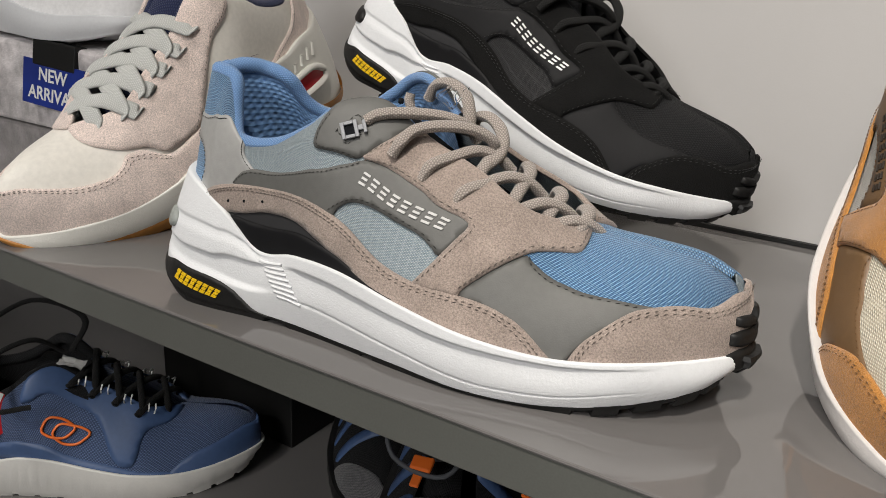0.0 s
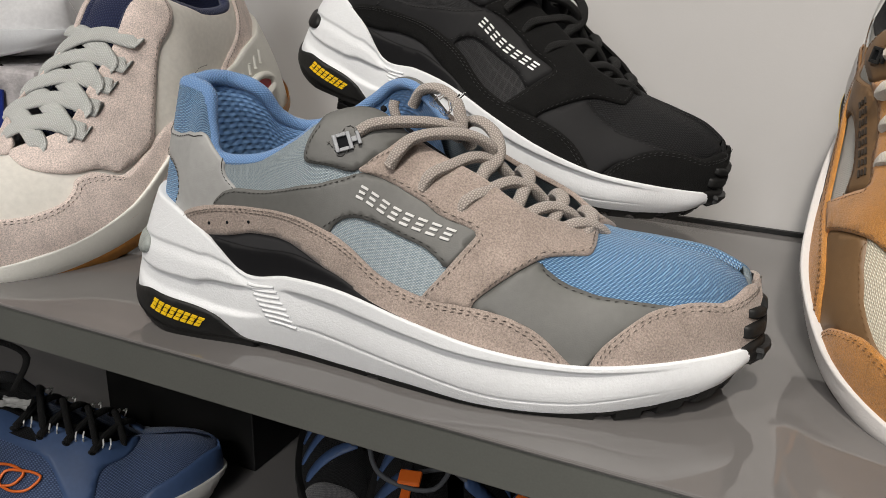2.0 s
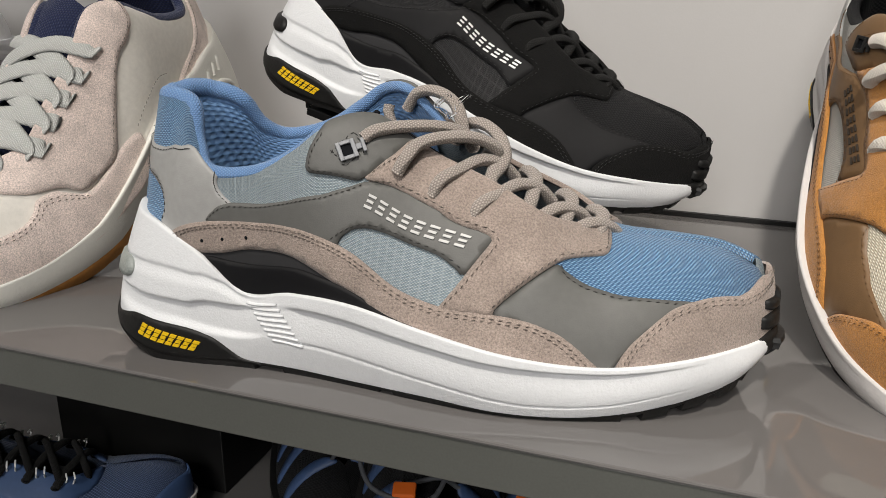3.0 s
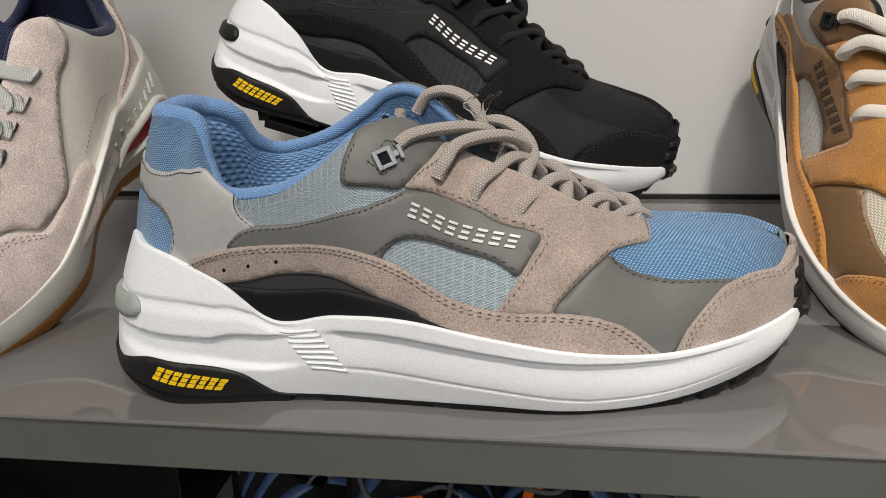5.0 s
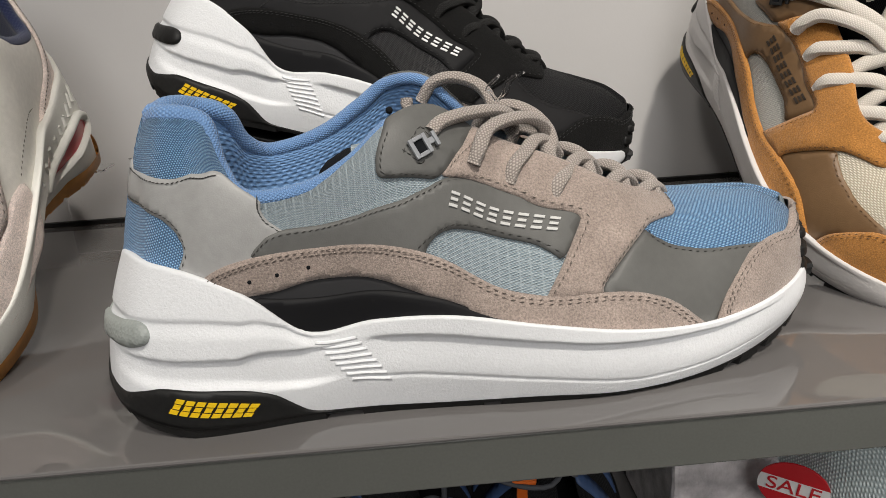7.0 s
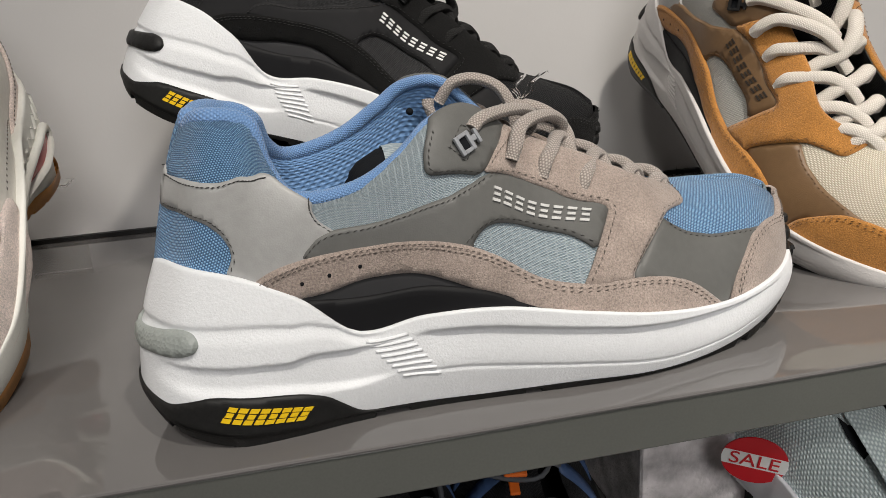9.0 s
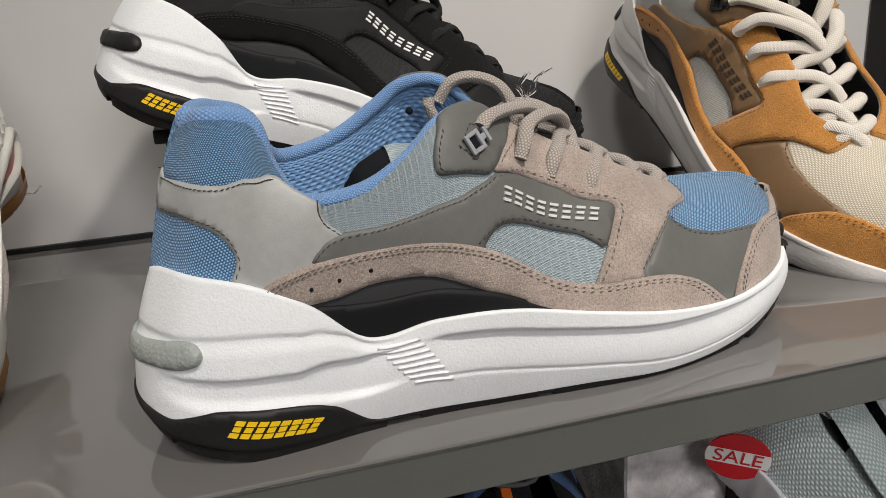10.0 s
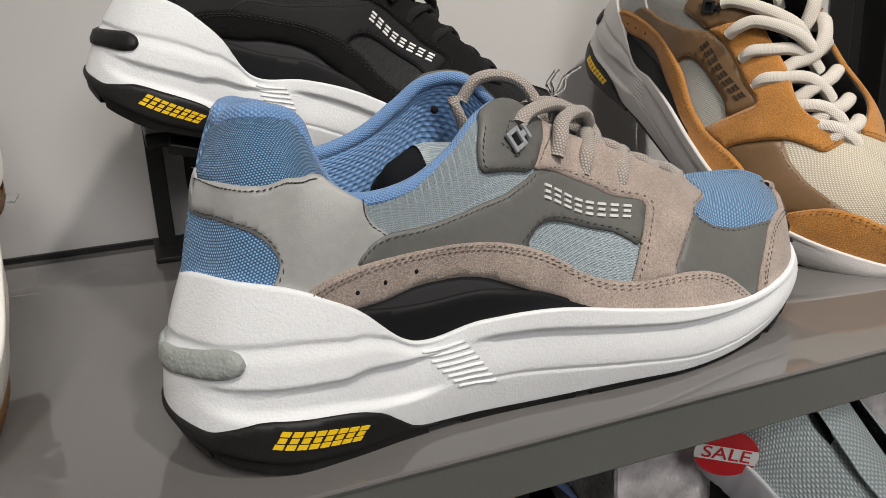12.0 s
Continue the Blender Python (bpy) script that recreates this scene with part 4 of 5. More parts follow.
def opening(top, lining, binding, inside, thick=.0035):
    uo = np.r_[np.linspace(1.40, 2, 40), np.linspace(0, .60, 40)[1:]]
    al = np.linspace(1, .12, 16)
    q = upper(uo[:, None], al[None, :])
    n = normal_of(upper, *np.broadcast_arrays(uo[:, None], al[None, :]))
    q = q - n * (.0015 + .005 * np.sin(np.clip((1 - al) / .35, 0, 1) * np.pi / 2))[None, :, None]
    d = np.r_[0, np.cumsum(np.linalg.norm(np.diff(q[:, 5], axis=0), axis=1))]
    uv = np.stack(np.broadcast_arrays(d[:, None], (1 - al)[None, :] * TALL), -1).reshape(-1, 2)
    mesh_object("lining", q.reshape(-1, 3), grid_faces(len(uo), 16, flip=True), lining, top, uv)
    uc = np.r_[np.linspace(1.39, 2, 40), np.linspace(0, .61, 40)[1:]]
    pc = upper(uc, 1 + 0 * uc) - normal_of(upper, uc, .96 + 0 * uc) * thick * .7
    tube("collar_binding", pc, thick, binding, top, smooth_steps=2, sides=10)
    ui = np.linspace(0, 2, 61)[:-1]
    e = upper(ui, .14 + 0 * ui)
    e[:, :2] *= .93
    e[:, 2] = .036
    mesh_object("insole", np.vstack([e, [[-.02, 0, .037]]]), [(i, (i + 1) % 60, 60) for i in range(60)], inside, top)
    xs, ys = np.linspace(-.030, .076, 24), np.linspace(-1, 1, 11)
    zt = np.interp(xs, [-.03, -.015, .0, .022, .048, .076], [.122, .117, .106, .0935, .077, .0640])
    wt = np.interp(xs, [-.03, .0, .05, .076], [.022, .02, .015, .008])
    q = np.stack(np.broadcast_arrays(xs[:, None], .002 + (.013 * step(xs, .0, .07))[:, None] + wt[:, None] * ys[None, :], zt[:, None] - .012 * (ys ** 2)[None, :]), -1)
    mesh_object("tongue", q.reshape(-1, 3), grid_faces(24, 11), lining, top, q[..., :2].reshape(-1, 2))


def plain_sole(top, foam_mat, tread_mat, lugs=True, ridges=0, low_heel=0.0, form=None):
    base = form or (lambda u, b: sole(u, b, False))
    fn = form or (lambda u, b: sole(u, b * (1 - low_heel * (1 - step(np.where(u > 1, 2 - u, u), .25, .5))), False))
    us = np.linspace(0, 2, 241)[:-1]
    bs = np.linspace(0, 1, 22)
    w = fn(us[:, None], bs[None, :])
    if ridges:
        wave = .0011 * np.abs(np.sin(us * np.pi * ridges))
        c = w.mean(0).mean(0)
        away = w - c
        away[..., 2] = 0
        away /= np.linalg.norm(away, axis=-1, keepdims=True)
        w = w - away * (wave[:, None] * np.sin(np.pi * bs)[None, :])[..., None]
    way = np.gradient(w[:, -1], axis=0)
    inw = np.stack([-way[:, 1], way[:, 0], 0 * us], -1)
    inw /= np.linalg.norm(inw, axis=1, keepdims=True) + 1e-12
    p = np.concatenate([(w[:, 0] * (.96, .9, 1))[:, None], w, (w[:, -1] + inw * .0012 + (0, 0, .0005))[:, None], (w[:, -1] + inw * .007 - (0, 0, .003))[:, None]], 1)
    mesh_object("midsole", p.reshape(-1, 3), grid_faces(240, p.shape[1], True), foam_mat, top)
    ut = np.linspace(0, 2, 121)[:-1]
    e = base(ut, 0 * ut)
    hi, mid = (e + (0, 0, .0022), e * (1.003, 1.015, 1) - (0, 0, .0004)) if form is None else (e * (1.006, 1.035, 1) + (0, 0, .0075), e * (1.008, 1.04, 1))
    lo = e * (.985, .93, 1) - (0, 0, .003)
    lo[:, 2] = np.maximum(lo[:, 2], .0006) if form is None else lo[:, 2]
    p = np.stack([hi, mid, lo, lo * (.9, .1, 1)], 1)
    mesh_object("tread_plate", p.reshape(-1, 3), grid_faces(120, 4, True, flip=True), tread_mat, top)
    for far in (False, True) if lugs else ():
        for k in range(17):
            u0 = .16 + k * .05
            uu = np.linspace(u0, u0 + .036, 4)
            uu = 2 - uu if far else uu
            e = base(uu, 0 * uu)
            bot = e * (.992, .985, 1)
            bot[:, 2] = np.maximum(e[:, 2] - .0045, 0) if form is None else e[:, 2] - .0040
            inn = bot * (.95, .72, 1)
            q = np.stack([e * (1.006, 1.03, 1) + (0, 0, .002), bot, inn, inn + (0, 0, .004)], 1)
            mesh_object("tread_lug", q.reshape(-1, 3), grid_faces(4, 4, flip=not far) + [(0, 1, 2, 3), (15, 14, 13, 12)], tread_mat, top, smooth=False)


def flat_laces(top, mat, rows, far_side=True, wide=.0042, flat=.32):
    def eye(u, far, h, a):
        x, y = np.array([2 - u if far else u]), np.array([a])
        return upper(x, y)[0] + normal_of(upper, x, y)[0] * h
    for k, u in enumerate(rows):
        for far in (False, True):
            n0, f0 = eye(u, far, .003, .78), eye(u + .045, not far, .003, .92)
            m0 = (n0 + f0) / 2
            tube("lace", [eye(u - .003, far, -.002, .74), n0, n0 * .6 + f0 * .4 + (0, 0, .005 + .002 * far), m0 * .4 + f0 * .6 + (0, 0, .004), f0 + (0, 0, -.001), f0 + (0, 0, -.006)],
                 wide, mat, top, flat, 10, up=(.42, 0, .91))


def wedge_sole(u, b):
    """A sole with a tall waved heel wedge and a narrow waist."""
    q = sole(u, b, False).copy()
    h, far = folded(u)
    h, b = np.broadcast_arrays(h, np.asarray(b, float))
    q[..., 2] += b * np.interp(h, [0, .22, .31, .385, .46, .54, .62, .70], [0, 0, .012, .023, .021, .012, .005, 0]) - .013 * (1 - b) * (1 - step(h, .1, .42))
    mid = HEEL_Y + (MIRROR_Y - HEEL_Y) * h
    q[..., 1] = mid + (q[..., 1] - mid) * (1 - .25 * (1 - b) * step(h, .34, .48) * (1 - step(h, .54, .68)))
    return q


def retro_shoe(m):
    top = empty("retro_sneaker", m, "pale pink suede and off-white leather sneaker with a gum sole", "shoe", "shoes on the shelf")
    body_cloth(top, CREAM_LEATHER)
    opening(top, NAVY_LINING, NAVY_LINING, NAVY_LINING)
    toe_half = [(.64, 0), (.61, .12), (.60, .30), (.64, .36), (.70, .35), (.735, .38), (.752, .46), (.765, .52), (.79, .52), (.80, .46), (.82, .41), (.87, .43), (.92, .52), (.965, .64), (.99, .72)]
    cap = toe_half + [(2 - x, y) for x, y in toe_half[::-1]]
    panel("toe_overlay", upper, cap, .0022, PINK_SUEDE, top, gap=.003, thick=.0014)
    stay = [(.50, 1), (.50, .72), (.53, .60), (.58, .57), (.63, .47), (.665, .34), (.70, .37), (.735, .40), (.755, .52), (.79, .56), (.815, .66), (.83, .80), (.825, 1), (.80, .99), (.70, .99), (.60, .99)]
    heel = [(0, .02), (0, .86), (.08, .86), (.16, .84), (.22, .80), (.265, .62), (.31, .42), (.38, .22), (.45, .10), (.46, 0), (.2, 0)]
    heel_tab = [(0, .84), (0, 1), (.12, 1), (.2, 1), (.22, .9), (.16, .83), (.08, .84)]
    for far in (False, True):
        panel("eyestay", upper, stay, .0026, PINK_SUEDE, top, gap=.003, far=far, thick=.0014)
        panel("heel_overlay", upper, heel, .0022, PINK_SUEDE, top, gap=.003, far=far, thick=.0014)
        panel("heel_tab", upper, heel_tab, .0015, CREAM_LEATHER, top, gap=.003, far=far)
        for line, lift in (([(.735, .37), (.76, .47), (.79, .49), (.80, .43), (.825, .385), (.87, .405), (.92, .495), (.965, .61), (1, .69)], .0024),
                           ([(.735, .355), (.765, .45), (.788, .46), (.798, .405), (.83, .36), (.87, .38), (.92, .475), (.965, .59), (1, .67)], .0024),
                           ([(.508, .95), (.508, .73), (.535, .615), (.585, .585), (.64, .475), (.672, .37)], .0028),
                           ([(.09, .845), (.16, .825), (.215, .785), (.258, .615), (.303, .415), (.373, .215)], .0024),
                           ([(.60, .32), (.55, .31), (.50, .33), (.45, .30)], .0012)):
            stitches("seam", upper, line, lift, TAUPE_STITCH, top, far)
    flat_laces(top, LACE_PALE, (.60, .635, .67, .705, .74), wide=.0060, flat=.28)
    plain_sole(top, IVORY_FOAM, GUM, form=wedge_sole)
    # moulded heel with an open air chamber
    chamber = [(.25, .44), (.245, .54), (.29, .64), (.36, .66), (.43, .60), (.49, .47), (.485, .37), (.42, .35), (.34, .37), (.28, .40)]
    rim = rounded(chamber, 2)
    fn = wedge_sole
    for far in (False, True):
        panel("air_chamber", fn, chamber, .0008, RED, top, gap=.004, far=far, thick=.0006)
        r = np.stack([2 - rim[:, 0], rim[:, 1]], -1) if far else rim
        tube("chamber_rim", fn(r[:, 0], r[:, 1]) + normal_of(fn, r[:, 0], r[:, 1]) * .0012, .0028, IVORY_FOAM, top, closed=True, smooth_steps=2, sides=8)
        for k in range(11):
            f = np.linspace(0, 1, 5)[:, None]
            a0, a1 = np.array((.27 + .029 * k, .74 - .052 * k * (k > 5) * (k - 5) / 5 - .004 * k)), np.array((.25 + .034 * k, .88 - .018 * k))
            line = a0 + (a1 - a0) * f
            if far:
                line = np.stack([2 - line[:, 0], line[:, 1]], -1)
            tube("heel_rib", fn(line[:, 0], line[:, 1]) - normal_of(fn, line[:, 0], line[:, 1]) * .0004, .0017, IVORY_FOAM, top, smooth_steps=2, sides=8)
    cap_low = [(.90, 0), (.91, .25), (.94, .62), (.97, .86), (1, .92), (1.03, .86), (1.06, .62), (1.09, .25), (1.10, 0)]
    panel("toe_bumper", fn, cap_low, .0012, GUM, top, gap=.003)
    return top


def training_shoe(m):
    top = empty("training_shoe", m, "navy mesh training shoe with an orange mark and a pale sole", "shoe", "shoes on the lower shelf")
    body_cloth(top, NAVY_KNIT)
    opening(top, BLACK_KNIT, BLACK_KNIT, DARK_INSIDE, .005)
    cap = [(.80, 0), (.80, .10), (.84, .30), (.88, .36), (.93, .45), (.98, .60)]
    panel("toe_overlay", upper, cap + [(2 - x, y) for x, y in cap[::-1]], .0012, NAVY_LEATHER, top, gap=.004)
    bands = [[(0, .05), (0, .95), (.2, .95), (.28, .8), (.32, .5), (.36, .3), (.36, .05)], [(.34, .02), (.34, .16), (.55, .20), (.70, .22), (.82, .12), (.82, 0)],
             [(.50, .95), (.47, .55), (.50, .52), (.54, .6), (.60, .62), (.66, .60), (.70, .22), (.74, .22), (.75, .62), (.80, .68), (.82, .98), (.65, .99)]]
    for far in (False, True):
        for b in bands:
            panel("overlay", upper, b, .0012, NAVY_LEATHER, top, gap=.004, far=far)
    fn = upper
    for k in range(2):
        ring = rounded([(.535 + .03 * k, .30), (.555 + .03 * k, .42), (.60 + .03 * k, .47), (.625 + .03 * k, .45), (.60 + .03 * k, .33), (.565 + .03 * k, .28)], 2)
        tube("brand_loop", fn(ring[:, 0], ring[:, 1]) + normal_of(fn, ring[:, 0], ring[:, 1]) * .0012, .0012, ORANGE, top, closed=True, smooth_steps=1, sides=6)
    for k in range(4):
        for far in (False, True):
            x, y = np.array([.62 + .045 * k]), np.array([.82])
            x = 2 - x if far else x
            c, n = upper(x, y)[0], normal_of(upper, x, y)[0]
            for dx in (-.003, .003):
                tube("lace_stay", [c + (dx, 0, 0) - n * .001, c + (dx, 0, .003) + n * .004, c + (dx, .004 * (1 if not far else -1), .007) + n * .001], .0007, WHITE_PRINT, top, smooth_steps=3, sides=6)
    flat_laces(top, LACE_BLACK, (.60, .645, .69, .735), wide=.0034, flat=.7)
    tube("lace", [(-.01, 0, .125), (-.03, -.02, .145), (-.06, -.045, .13), (-.05, -.06, .10), (-.02, -.05, .098)], .003, LACE_BLACK, top, .7)
    tube("lace", [(-.005, 0, .125), (.0, .02, .15), (-.05, .03, .16), (-.09, .0, .14)], .003, LACE_BLACK, top, .7)
    tube("heel_loop", [(-.128, 0, .118), (-.142, 0, .135), (-.136, 0, .150), (-.125, 0, .135)], .004, DARK_INSIDE, top, .5)
    rnd = random.Random(9)
    g = np.array([[(-.016 + .0030 * i, -.008 + .0026 * j, .1175 - .0007 * i + rnd.uniform(-.0012, .0012)) for j in range(7)] for i in range(8)])
    mesh_object("foil_label", g.reshape(-1, 3), grid_faces(8, 7), SILVER_PRINT, top, label="crumpled silver label", smooth=False)
    for k in range(2):
        for far in (False, True):
            stitches("quarter_stripe", upper, [(.36 + .018 * k, .50), (.395 + .018 * k, .78)], .0014, WHITE_PRINT, top, far, rounds=0)
    plain_sole(top, foam_pale, foam_pale, ridges=38)
    return top


def sale_tag(m, parent_label="round red and white sale sticker"):
    top = empty("sale_sticker", m, parent_label, "sticker", "sale stickers")
    bm = bmesh.new()
    bmesh.ops.create_cone(bm, cap_ends=True, segments=48, radius1=.0175, radius2=.0175, depth=.0008)
    part("disc", bm, SALE_RED, top)
    bm = bmesh.new()
    n = 14
    vs = []
    for sgn in (1, -1):
        for k in range(n + 1):
            y = -.0055 + .011 * k / n
            vs.append(bm.verts.new((sgn * math.sqrt(.0175 ** 2 - y * y), y if sgn > 0 else -y, .0008)))
    bm.faces.new(vs)
    part("band", bm, WHITE_PRINT, top, "white band")
    cu = bpy.data.curves.new("word", "FONT")
    cu.body, cu.size, cu.align_x, cu.align_y, cu.extrude = "SALE", .0128, "CENTER", "CENTER", .00015
    cu.materials.append(SALE_RED)
    ob = new("lettering", cu)
    ob.parent, ob.location = top, (0, 0, .0011)
    return top


def trail_shoe(m):
    top = empty("trail_shoe", m, "dark navy trail shoe with grey cord laces and an orange pull", "shoe", "shoes on the lower shelf")
    body_cloth(top, BLACK_KNIT)
    opening(top, BLACK_KNIT, BLACK_KNIT, DARK_INSIDE, .005)
    cap = [(.80, 0), (.81, .2), (.85, .45), (.93, .7), (.98, .8)]
    panel("toe_overlay", upper, cap + [(2 - x, y) for x, y in cap[::-1]], .0015, LIGHT_CLOTH, top, gap=.004)
    for k, u in enumerate((.60, .66, .72, .78)):
        for far in (False, True):
            band = [(u, .2), (u + .005, .95), (u + .03, .95), (u + .025, .2)]
            panel("webbing", upper, band, .0016, NAVY_LEATHER, top, gap=.004, far=far)
        x = np.array([u + .015])
        a, b = upper(x, np.array([.9]))[0], upper(2 - x, np.array([.9]))[0]
        tube("cord", [a, a * .7 + b * .3 + (.002, 0, .008), a * .3 + b * .7 + (-.002, 0, .008), b], .0018, CORD, top)
    tube("cord", [(.0, .0, .118), (.02, -.03, .125), (.05, -.02, .115), (.055, .02, .112), (.02, .03, .122), (0, 0, .118)], .0018, CORD, top)
    bm = box_bm((.044, -.006, .112), (.056, .010, .116), .0015)
    part("pull_tab", bm, ORANGE, top, "orange pull tab")
    bm = box_bm((.05, -.003, .107), (.066, .004, .110), .001)
    part("pull_strip", bm, ORANGE, top)
    plain_sole(top, RUBBER, RUBBER, ridges=30)
    return top


def slip_on(m):
    top = empty("slip_on_shoe", m, "pale blue-grey knit slip-on shoe with a white ridged sole", "shoe", "shoes on the lower shelf")
    body_cloth(top, PALE_KNIT, "knit_upper")
    opening(top, DARK_INSIDE, PALE_RIB, DARK_INSIDE, .006)
    tongue = [(.50, .60), (.52, 1), (.66, 1), (.78, 1), (.80, .85), (.70, .80), (.60, .72)]
    for far in (False, True):
        panel("collar_knit", upper, tongue, .001, PALE_RIB, top, gap=.004, far=far)
    xs, ys = np.linspace(-.02, .078, 16), np.linspace(-1, 1, 9)
    zt = np.interp(xs, [-.02, .0, .022, .048, .078], [.118, .110, .0985, .085, .0755])
    q = np.stack(np.broadcast_arrays(xs[:, None], .002 + .02 * ys[None, :], zt[:, None] - .006 * (ys ** 2)[None, :]), -1)
    mesh_object("vamp_knit", q.reshape(-1, 3), grid_faces(16, 9), PALE_KNIT, top, q[..., :2].reshape(-1, 2))
    cap = [(.86, 0), (.87, .15), (.91, .36), (.96, .5), (.99, .56)]
    panel("toe_overlay", upper, cap + [(2 - x, y) for x, y in cap[::-1]], .0012, WHITE_FOAM, top, gap=.004)
    tube("heel_loop", [(-.126, 0, .10), (-.136, 0, .118), (-.130, 0, .134), (-.122, 0, .122)], .004, PALE_RIB, top, .35)
    plain_sole(top, LILAC_FOAM, LILAC_FOAM, ridges=26, low_heel=.35)
    return top


foam_pale = foam("pale_grey_foam", (.66, .65, .62))
SALE_RED = material("red_sticker_print", (.55, .012, .02), .4, stains=())
LIGHT_CLOTH = woven("pale_grey_mesh", (.05, .05, .055), (.16, .16, .165), (.002, .0012))
CORD = material("grey_cord", (.07, .075, .085), .7)
PALE_KNIT = woven("pale_blue_grey_knit", (.36, .43, .44), (.74, .80, .80), (.0036, .0022), .8, depth=.0008)
PALE_RIB = woven("pale_blue_grey_rib", (.46, .53, .55), (.66, .72, .73), (.0016, .0012), .8)
LILAC_FOAM = foam("lilac_white_foam", (.78, .78, .82))
PLUSH = material("grey_plush", (.54, .51, .515), .95, fine=(60, .35), stains=(14, .25), bump=((300, .0012, "noise"),), sheen=.4)
SIGN_BLUE = material("blue_card_print", (.012, .03, .22), .3, stains=(25, .25))
ACRYLIC = bpy.data.materials.new("clear_acrylic")
ACRYLIC.use_nodes = True
glass = ACRYLIC.node_tree.nodes["Principled BSDF"]
glass.inputs["Roughness"].default_value, glass.inputs["IOR"].default_value = .02, 1.06
glass.inputs["Transmission Weight"].default_value, glass.inputs["Base Color"].default_value = 1, (1, 1, 1, 1)

retro_shoe(pose(-.2855, .161, .0355, -8, 19.2, -95.5))
training_shoe(pose(-.365, .105, LOW, 0, 0, 33) @ Matrix.Scale(.95, 4))
trail_shoe(pose(-.062, .215, LOW + .035, 0, 18, -75) @ Matrix.Scale(.95, 4))
trail_shoe(pose(-.185, .295, LOW, 0, 0, -62) @ Matrix.Scale(.95, 4))
trail_shoe(pose(.045, .24, LOW + .035, 0, 15, -100) @ Matrix.Scale(.95, 4))
slip_on(pose(.272, .185, LOW + .035, 0, 20, -72) @ Matrix.Scale(.95, 4))
sale_tag(look((.218, .182, -.173), (.218 + .4, .182 + .62, -.173 + .2)) @ pose(0, 0, 0, 0, 0, -8) @ Matrix.Scale(1.3, 4))

sale_tag(look((-.3985, .0400, -.1845), (-.3985 - .90, .0400 + .50, -.1845 - .1)) @ pose(0, 0, 0, 0, 0, 62) @ Matrix.Scale(1.25, 4), "round red and white sale sticker on the navy shoe")


def riser(name, lo, hi, label):
    ob = part(name, box_bm(lo, hi, .004), PLUSH)
    tagged(ob, label, "display block")
    return ob


riser("display_block", (.15, .22, LOW), (.24, .34, LOW + .095), "grey marbled plush display block on the lower shelf")
riser("display_block", (.36, .20, LOW), (.52, .34, LOW + .095), "grey marbled plush display block on the lower shelf")
riser("display_block", (-.80, .23, 0), (-.46, .345, .085), "grey plush display block on the shelf")

block = empty("shoe_box", pose(-.339, .2915, LOW), "closed black cardboard shoe box on the lower shelf", "box")
part("body", box_bm((-.089, -.0515, 0), (.089, .0515, .080), .001), DARK_METAL, block)
part("lid", box_bm((-.091, -.0535, .0765), (.091, .0535, .105), .0015), DARK_METAL, block)

# white shoe standing on the plush block
white = empty("leather_sneaker", pose(-.62, .27, .090, 0, 0, -8) @ Matrix.Scale(1.0, 4), "plain white leather sneaker on the grey plush block", "shoe", "shoes on the shelf")
body_cloth(white, leather("white_leather", (.78, .78, .79), .45))
opening(white, WHITE_FOAM, WHITE_FOAM, WHITE_FOAM)
plain_sole(white, WHITE_FOAM, WHITE_FOAM, False, low_heel=.4)


def sign(m):
    top = empty("sign_card", m, "blue NEW ARRIVAL card held in a black clip", "sign")
    part("card", box_bm((-.052, -.0012, -.026), (.052, .0012, .026), .0004), SIGN_BLUE, top)
    for k, (word, z) in enumerate((("NEW", .010), ("ARRIVAL", -.012))):
        cu = bpy.data.curves.new("word", "FONT")
        cu.body, cu.size, cu.align_x, cu.align_y, cu.extrude, cu.offset = word, .021, "CENTER", "CENTER", .0002, .0004
        cu.materials.append(WHITE_PRINT)
        ob = new("lettering", cu)
        ob.parent = top
        ob.matrix_local = pose(0, -.0016, z, 90, 0, 0)
    part("clip", box_bm((-.036, -.002, .020), (.036, .016, .050), .002), DARK_METAL, top, "black clip")


sign(pose(-.545, .222, .047, -6, 4, 4) @ Matrix.Scale(.86, 4))

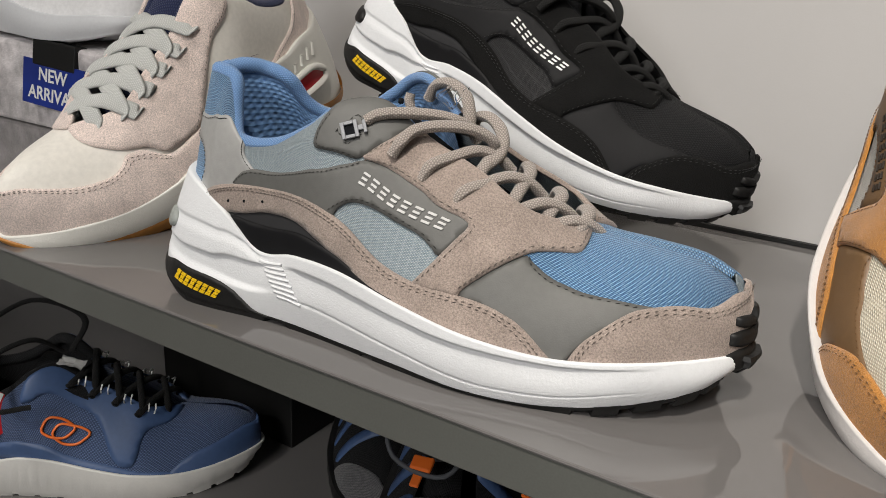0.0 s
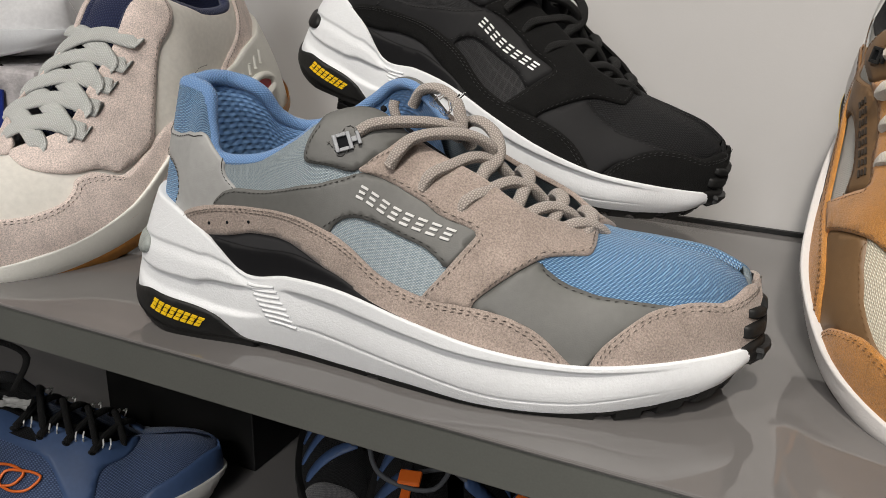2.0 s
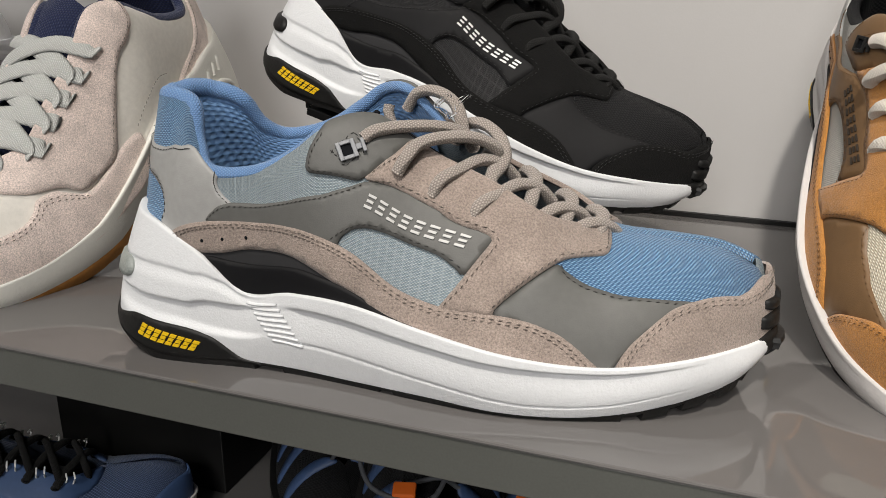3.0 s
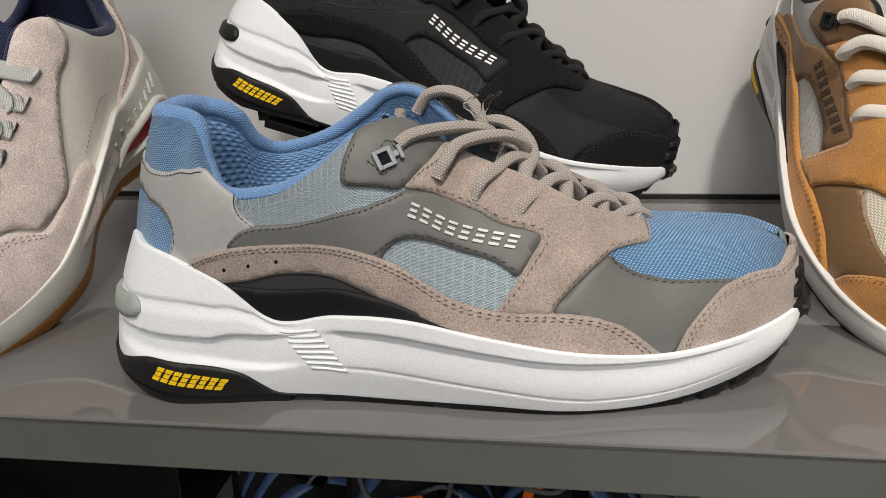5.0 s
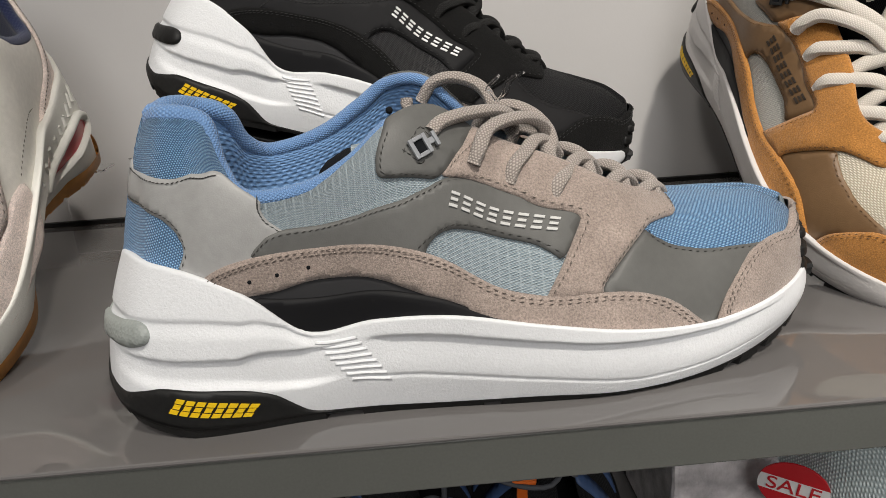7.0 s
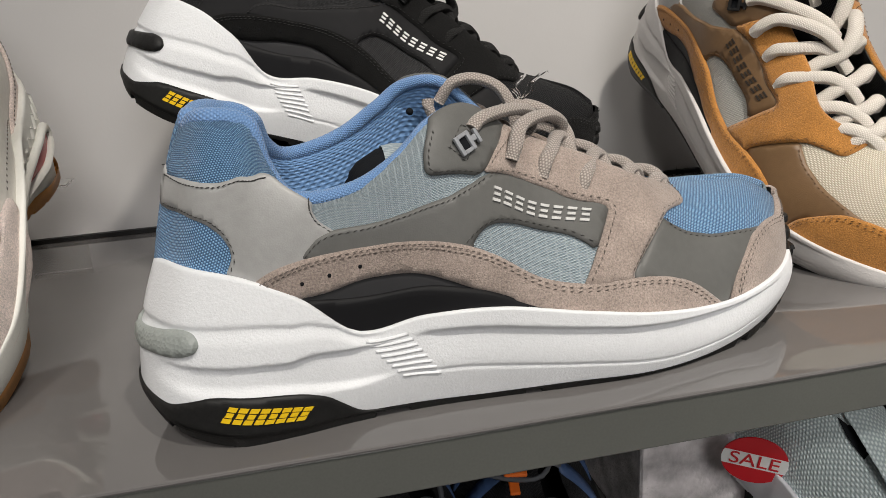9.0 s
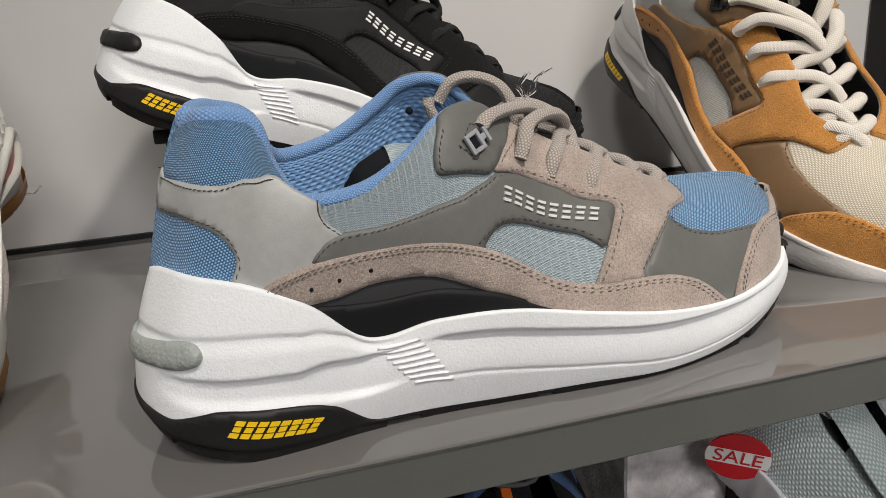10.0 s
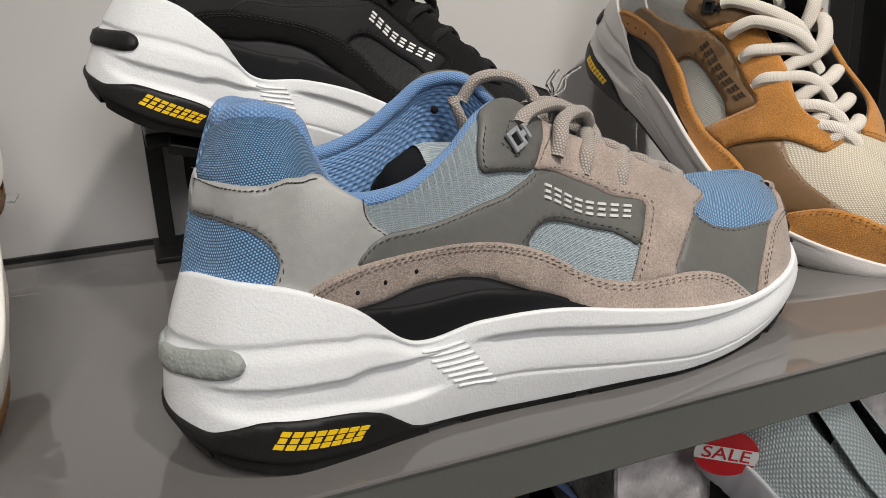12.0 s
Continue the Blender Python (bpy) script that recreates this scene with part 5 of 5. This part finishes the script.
# stands
stand = empty("shoe_stand", pose(0, 0, 0), "black metal shoe stand with two uprights at the wall", "stand")
for x0 in (-.146, -.122):
    part("upright", box_bm((x0, .338, 0), (x0 + .011, .350, .098), .0008), DARK_METAL, stand)
part("arm", box_bm((-.146, .225, .086), (-.111, .350, .094), .001), DARK_METAL, stand)
part("plate", box_bm((-.05, -.03, -.003), (.05, .03, .003), .001, pose(-.085, .235, .078, 8, 15.8, -2.7)), DARK_METAL, stand)
part("foot", box_bm((-.15, .30, 0), (-.107, .352, .004), .001), DARK_METAL, stand)
for name, x0, y0, h in (("riser_stand", -.235, .265, .060), ("riser_stand", .225, .275, .078)):
    st = empty(name, pose(x0, y0, 0), "clear acrylic heel riser on the shelf", "stand", "acrylic risers")
    part("upright", box_bm((-.018, .012, 0), (.018, .0132, h), .0004), ACRYLIC, st)
    part("rest", box_bm((-.018, -.012, h), (.018, .0132, h + .0012), .0004), ACRYLIC, st)
    for ob in st.children:
        ob.visible_shadow = False

# uprights and trim on the wall
for name, x0, x1, y0 in (("wall_post", .462, .476, .330), ("wall_post", .492, .56, .318)):
    tagged(part(name, box_bm((x0, y0, 0), (x1, DEPTH, 1.2), .001), DARK_METAL), "black metal wall upright beside the shelf", "post", "wall uprights")
tagged(part("trim", box_bm((-1.2, DEPTH - .003, .0005), (1.2, DEPTH + .001, .0035)), DARK_METAL), "dark joint between shelf and wall", "", "", "structure")

# fine plastic barb left where a price tag hung
barb = empty("tag_barb", pose(.012, .066, .114), "clear plastic tag barb on the laces", "tag")
rnd = random.Random(4)
for k in range(4):
    pts = [(0, 0, 0)]
    for j in range(3):
        pts.append((pts[-1][0] + rnd.uniform(-.004, .006), pts[-1][1] + rnd.uniform(-.004, .004), pts[-1][2] + rnd.uniform(.002, .005)))
    tube("filament", pts, .0006, ACRYLIC, barb, smooth_steps=5, sides=6)

# small pieces belong to the part that carries them
INNER = {"midsole": ("sole_rib", "heel_bumper", "tyre_mark", "heel_tread_wrap", "toe_bumper", "air_chamber", "chamber_rim", "heel_rib"),
         "tread_plate": ("tread_lug", "toe_lug"), "lace_loop": ("loop_opening",), "quarter_panel": ("brand_mark",), "mudguard": ("punch_hole",), "tongue_end": ("tongue_lining", "tongue_binding")}
for thing in [ob for ob in scene.objects if ob.type == "EMPTY"]:
    pieces = list(thing.children)
    for carrier, names in INNER.items():
        held = [ob for ob in pieces if ob.name.split(".")[0] == carrier]
        for ob in pieces if held else ():
            if ob.name.split(".")[0] in names:
                ob.parent = held[0]
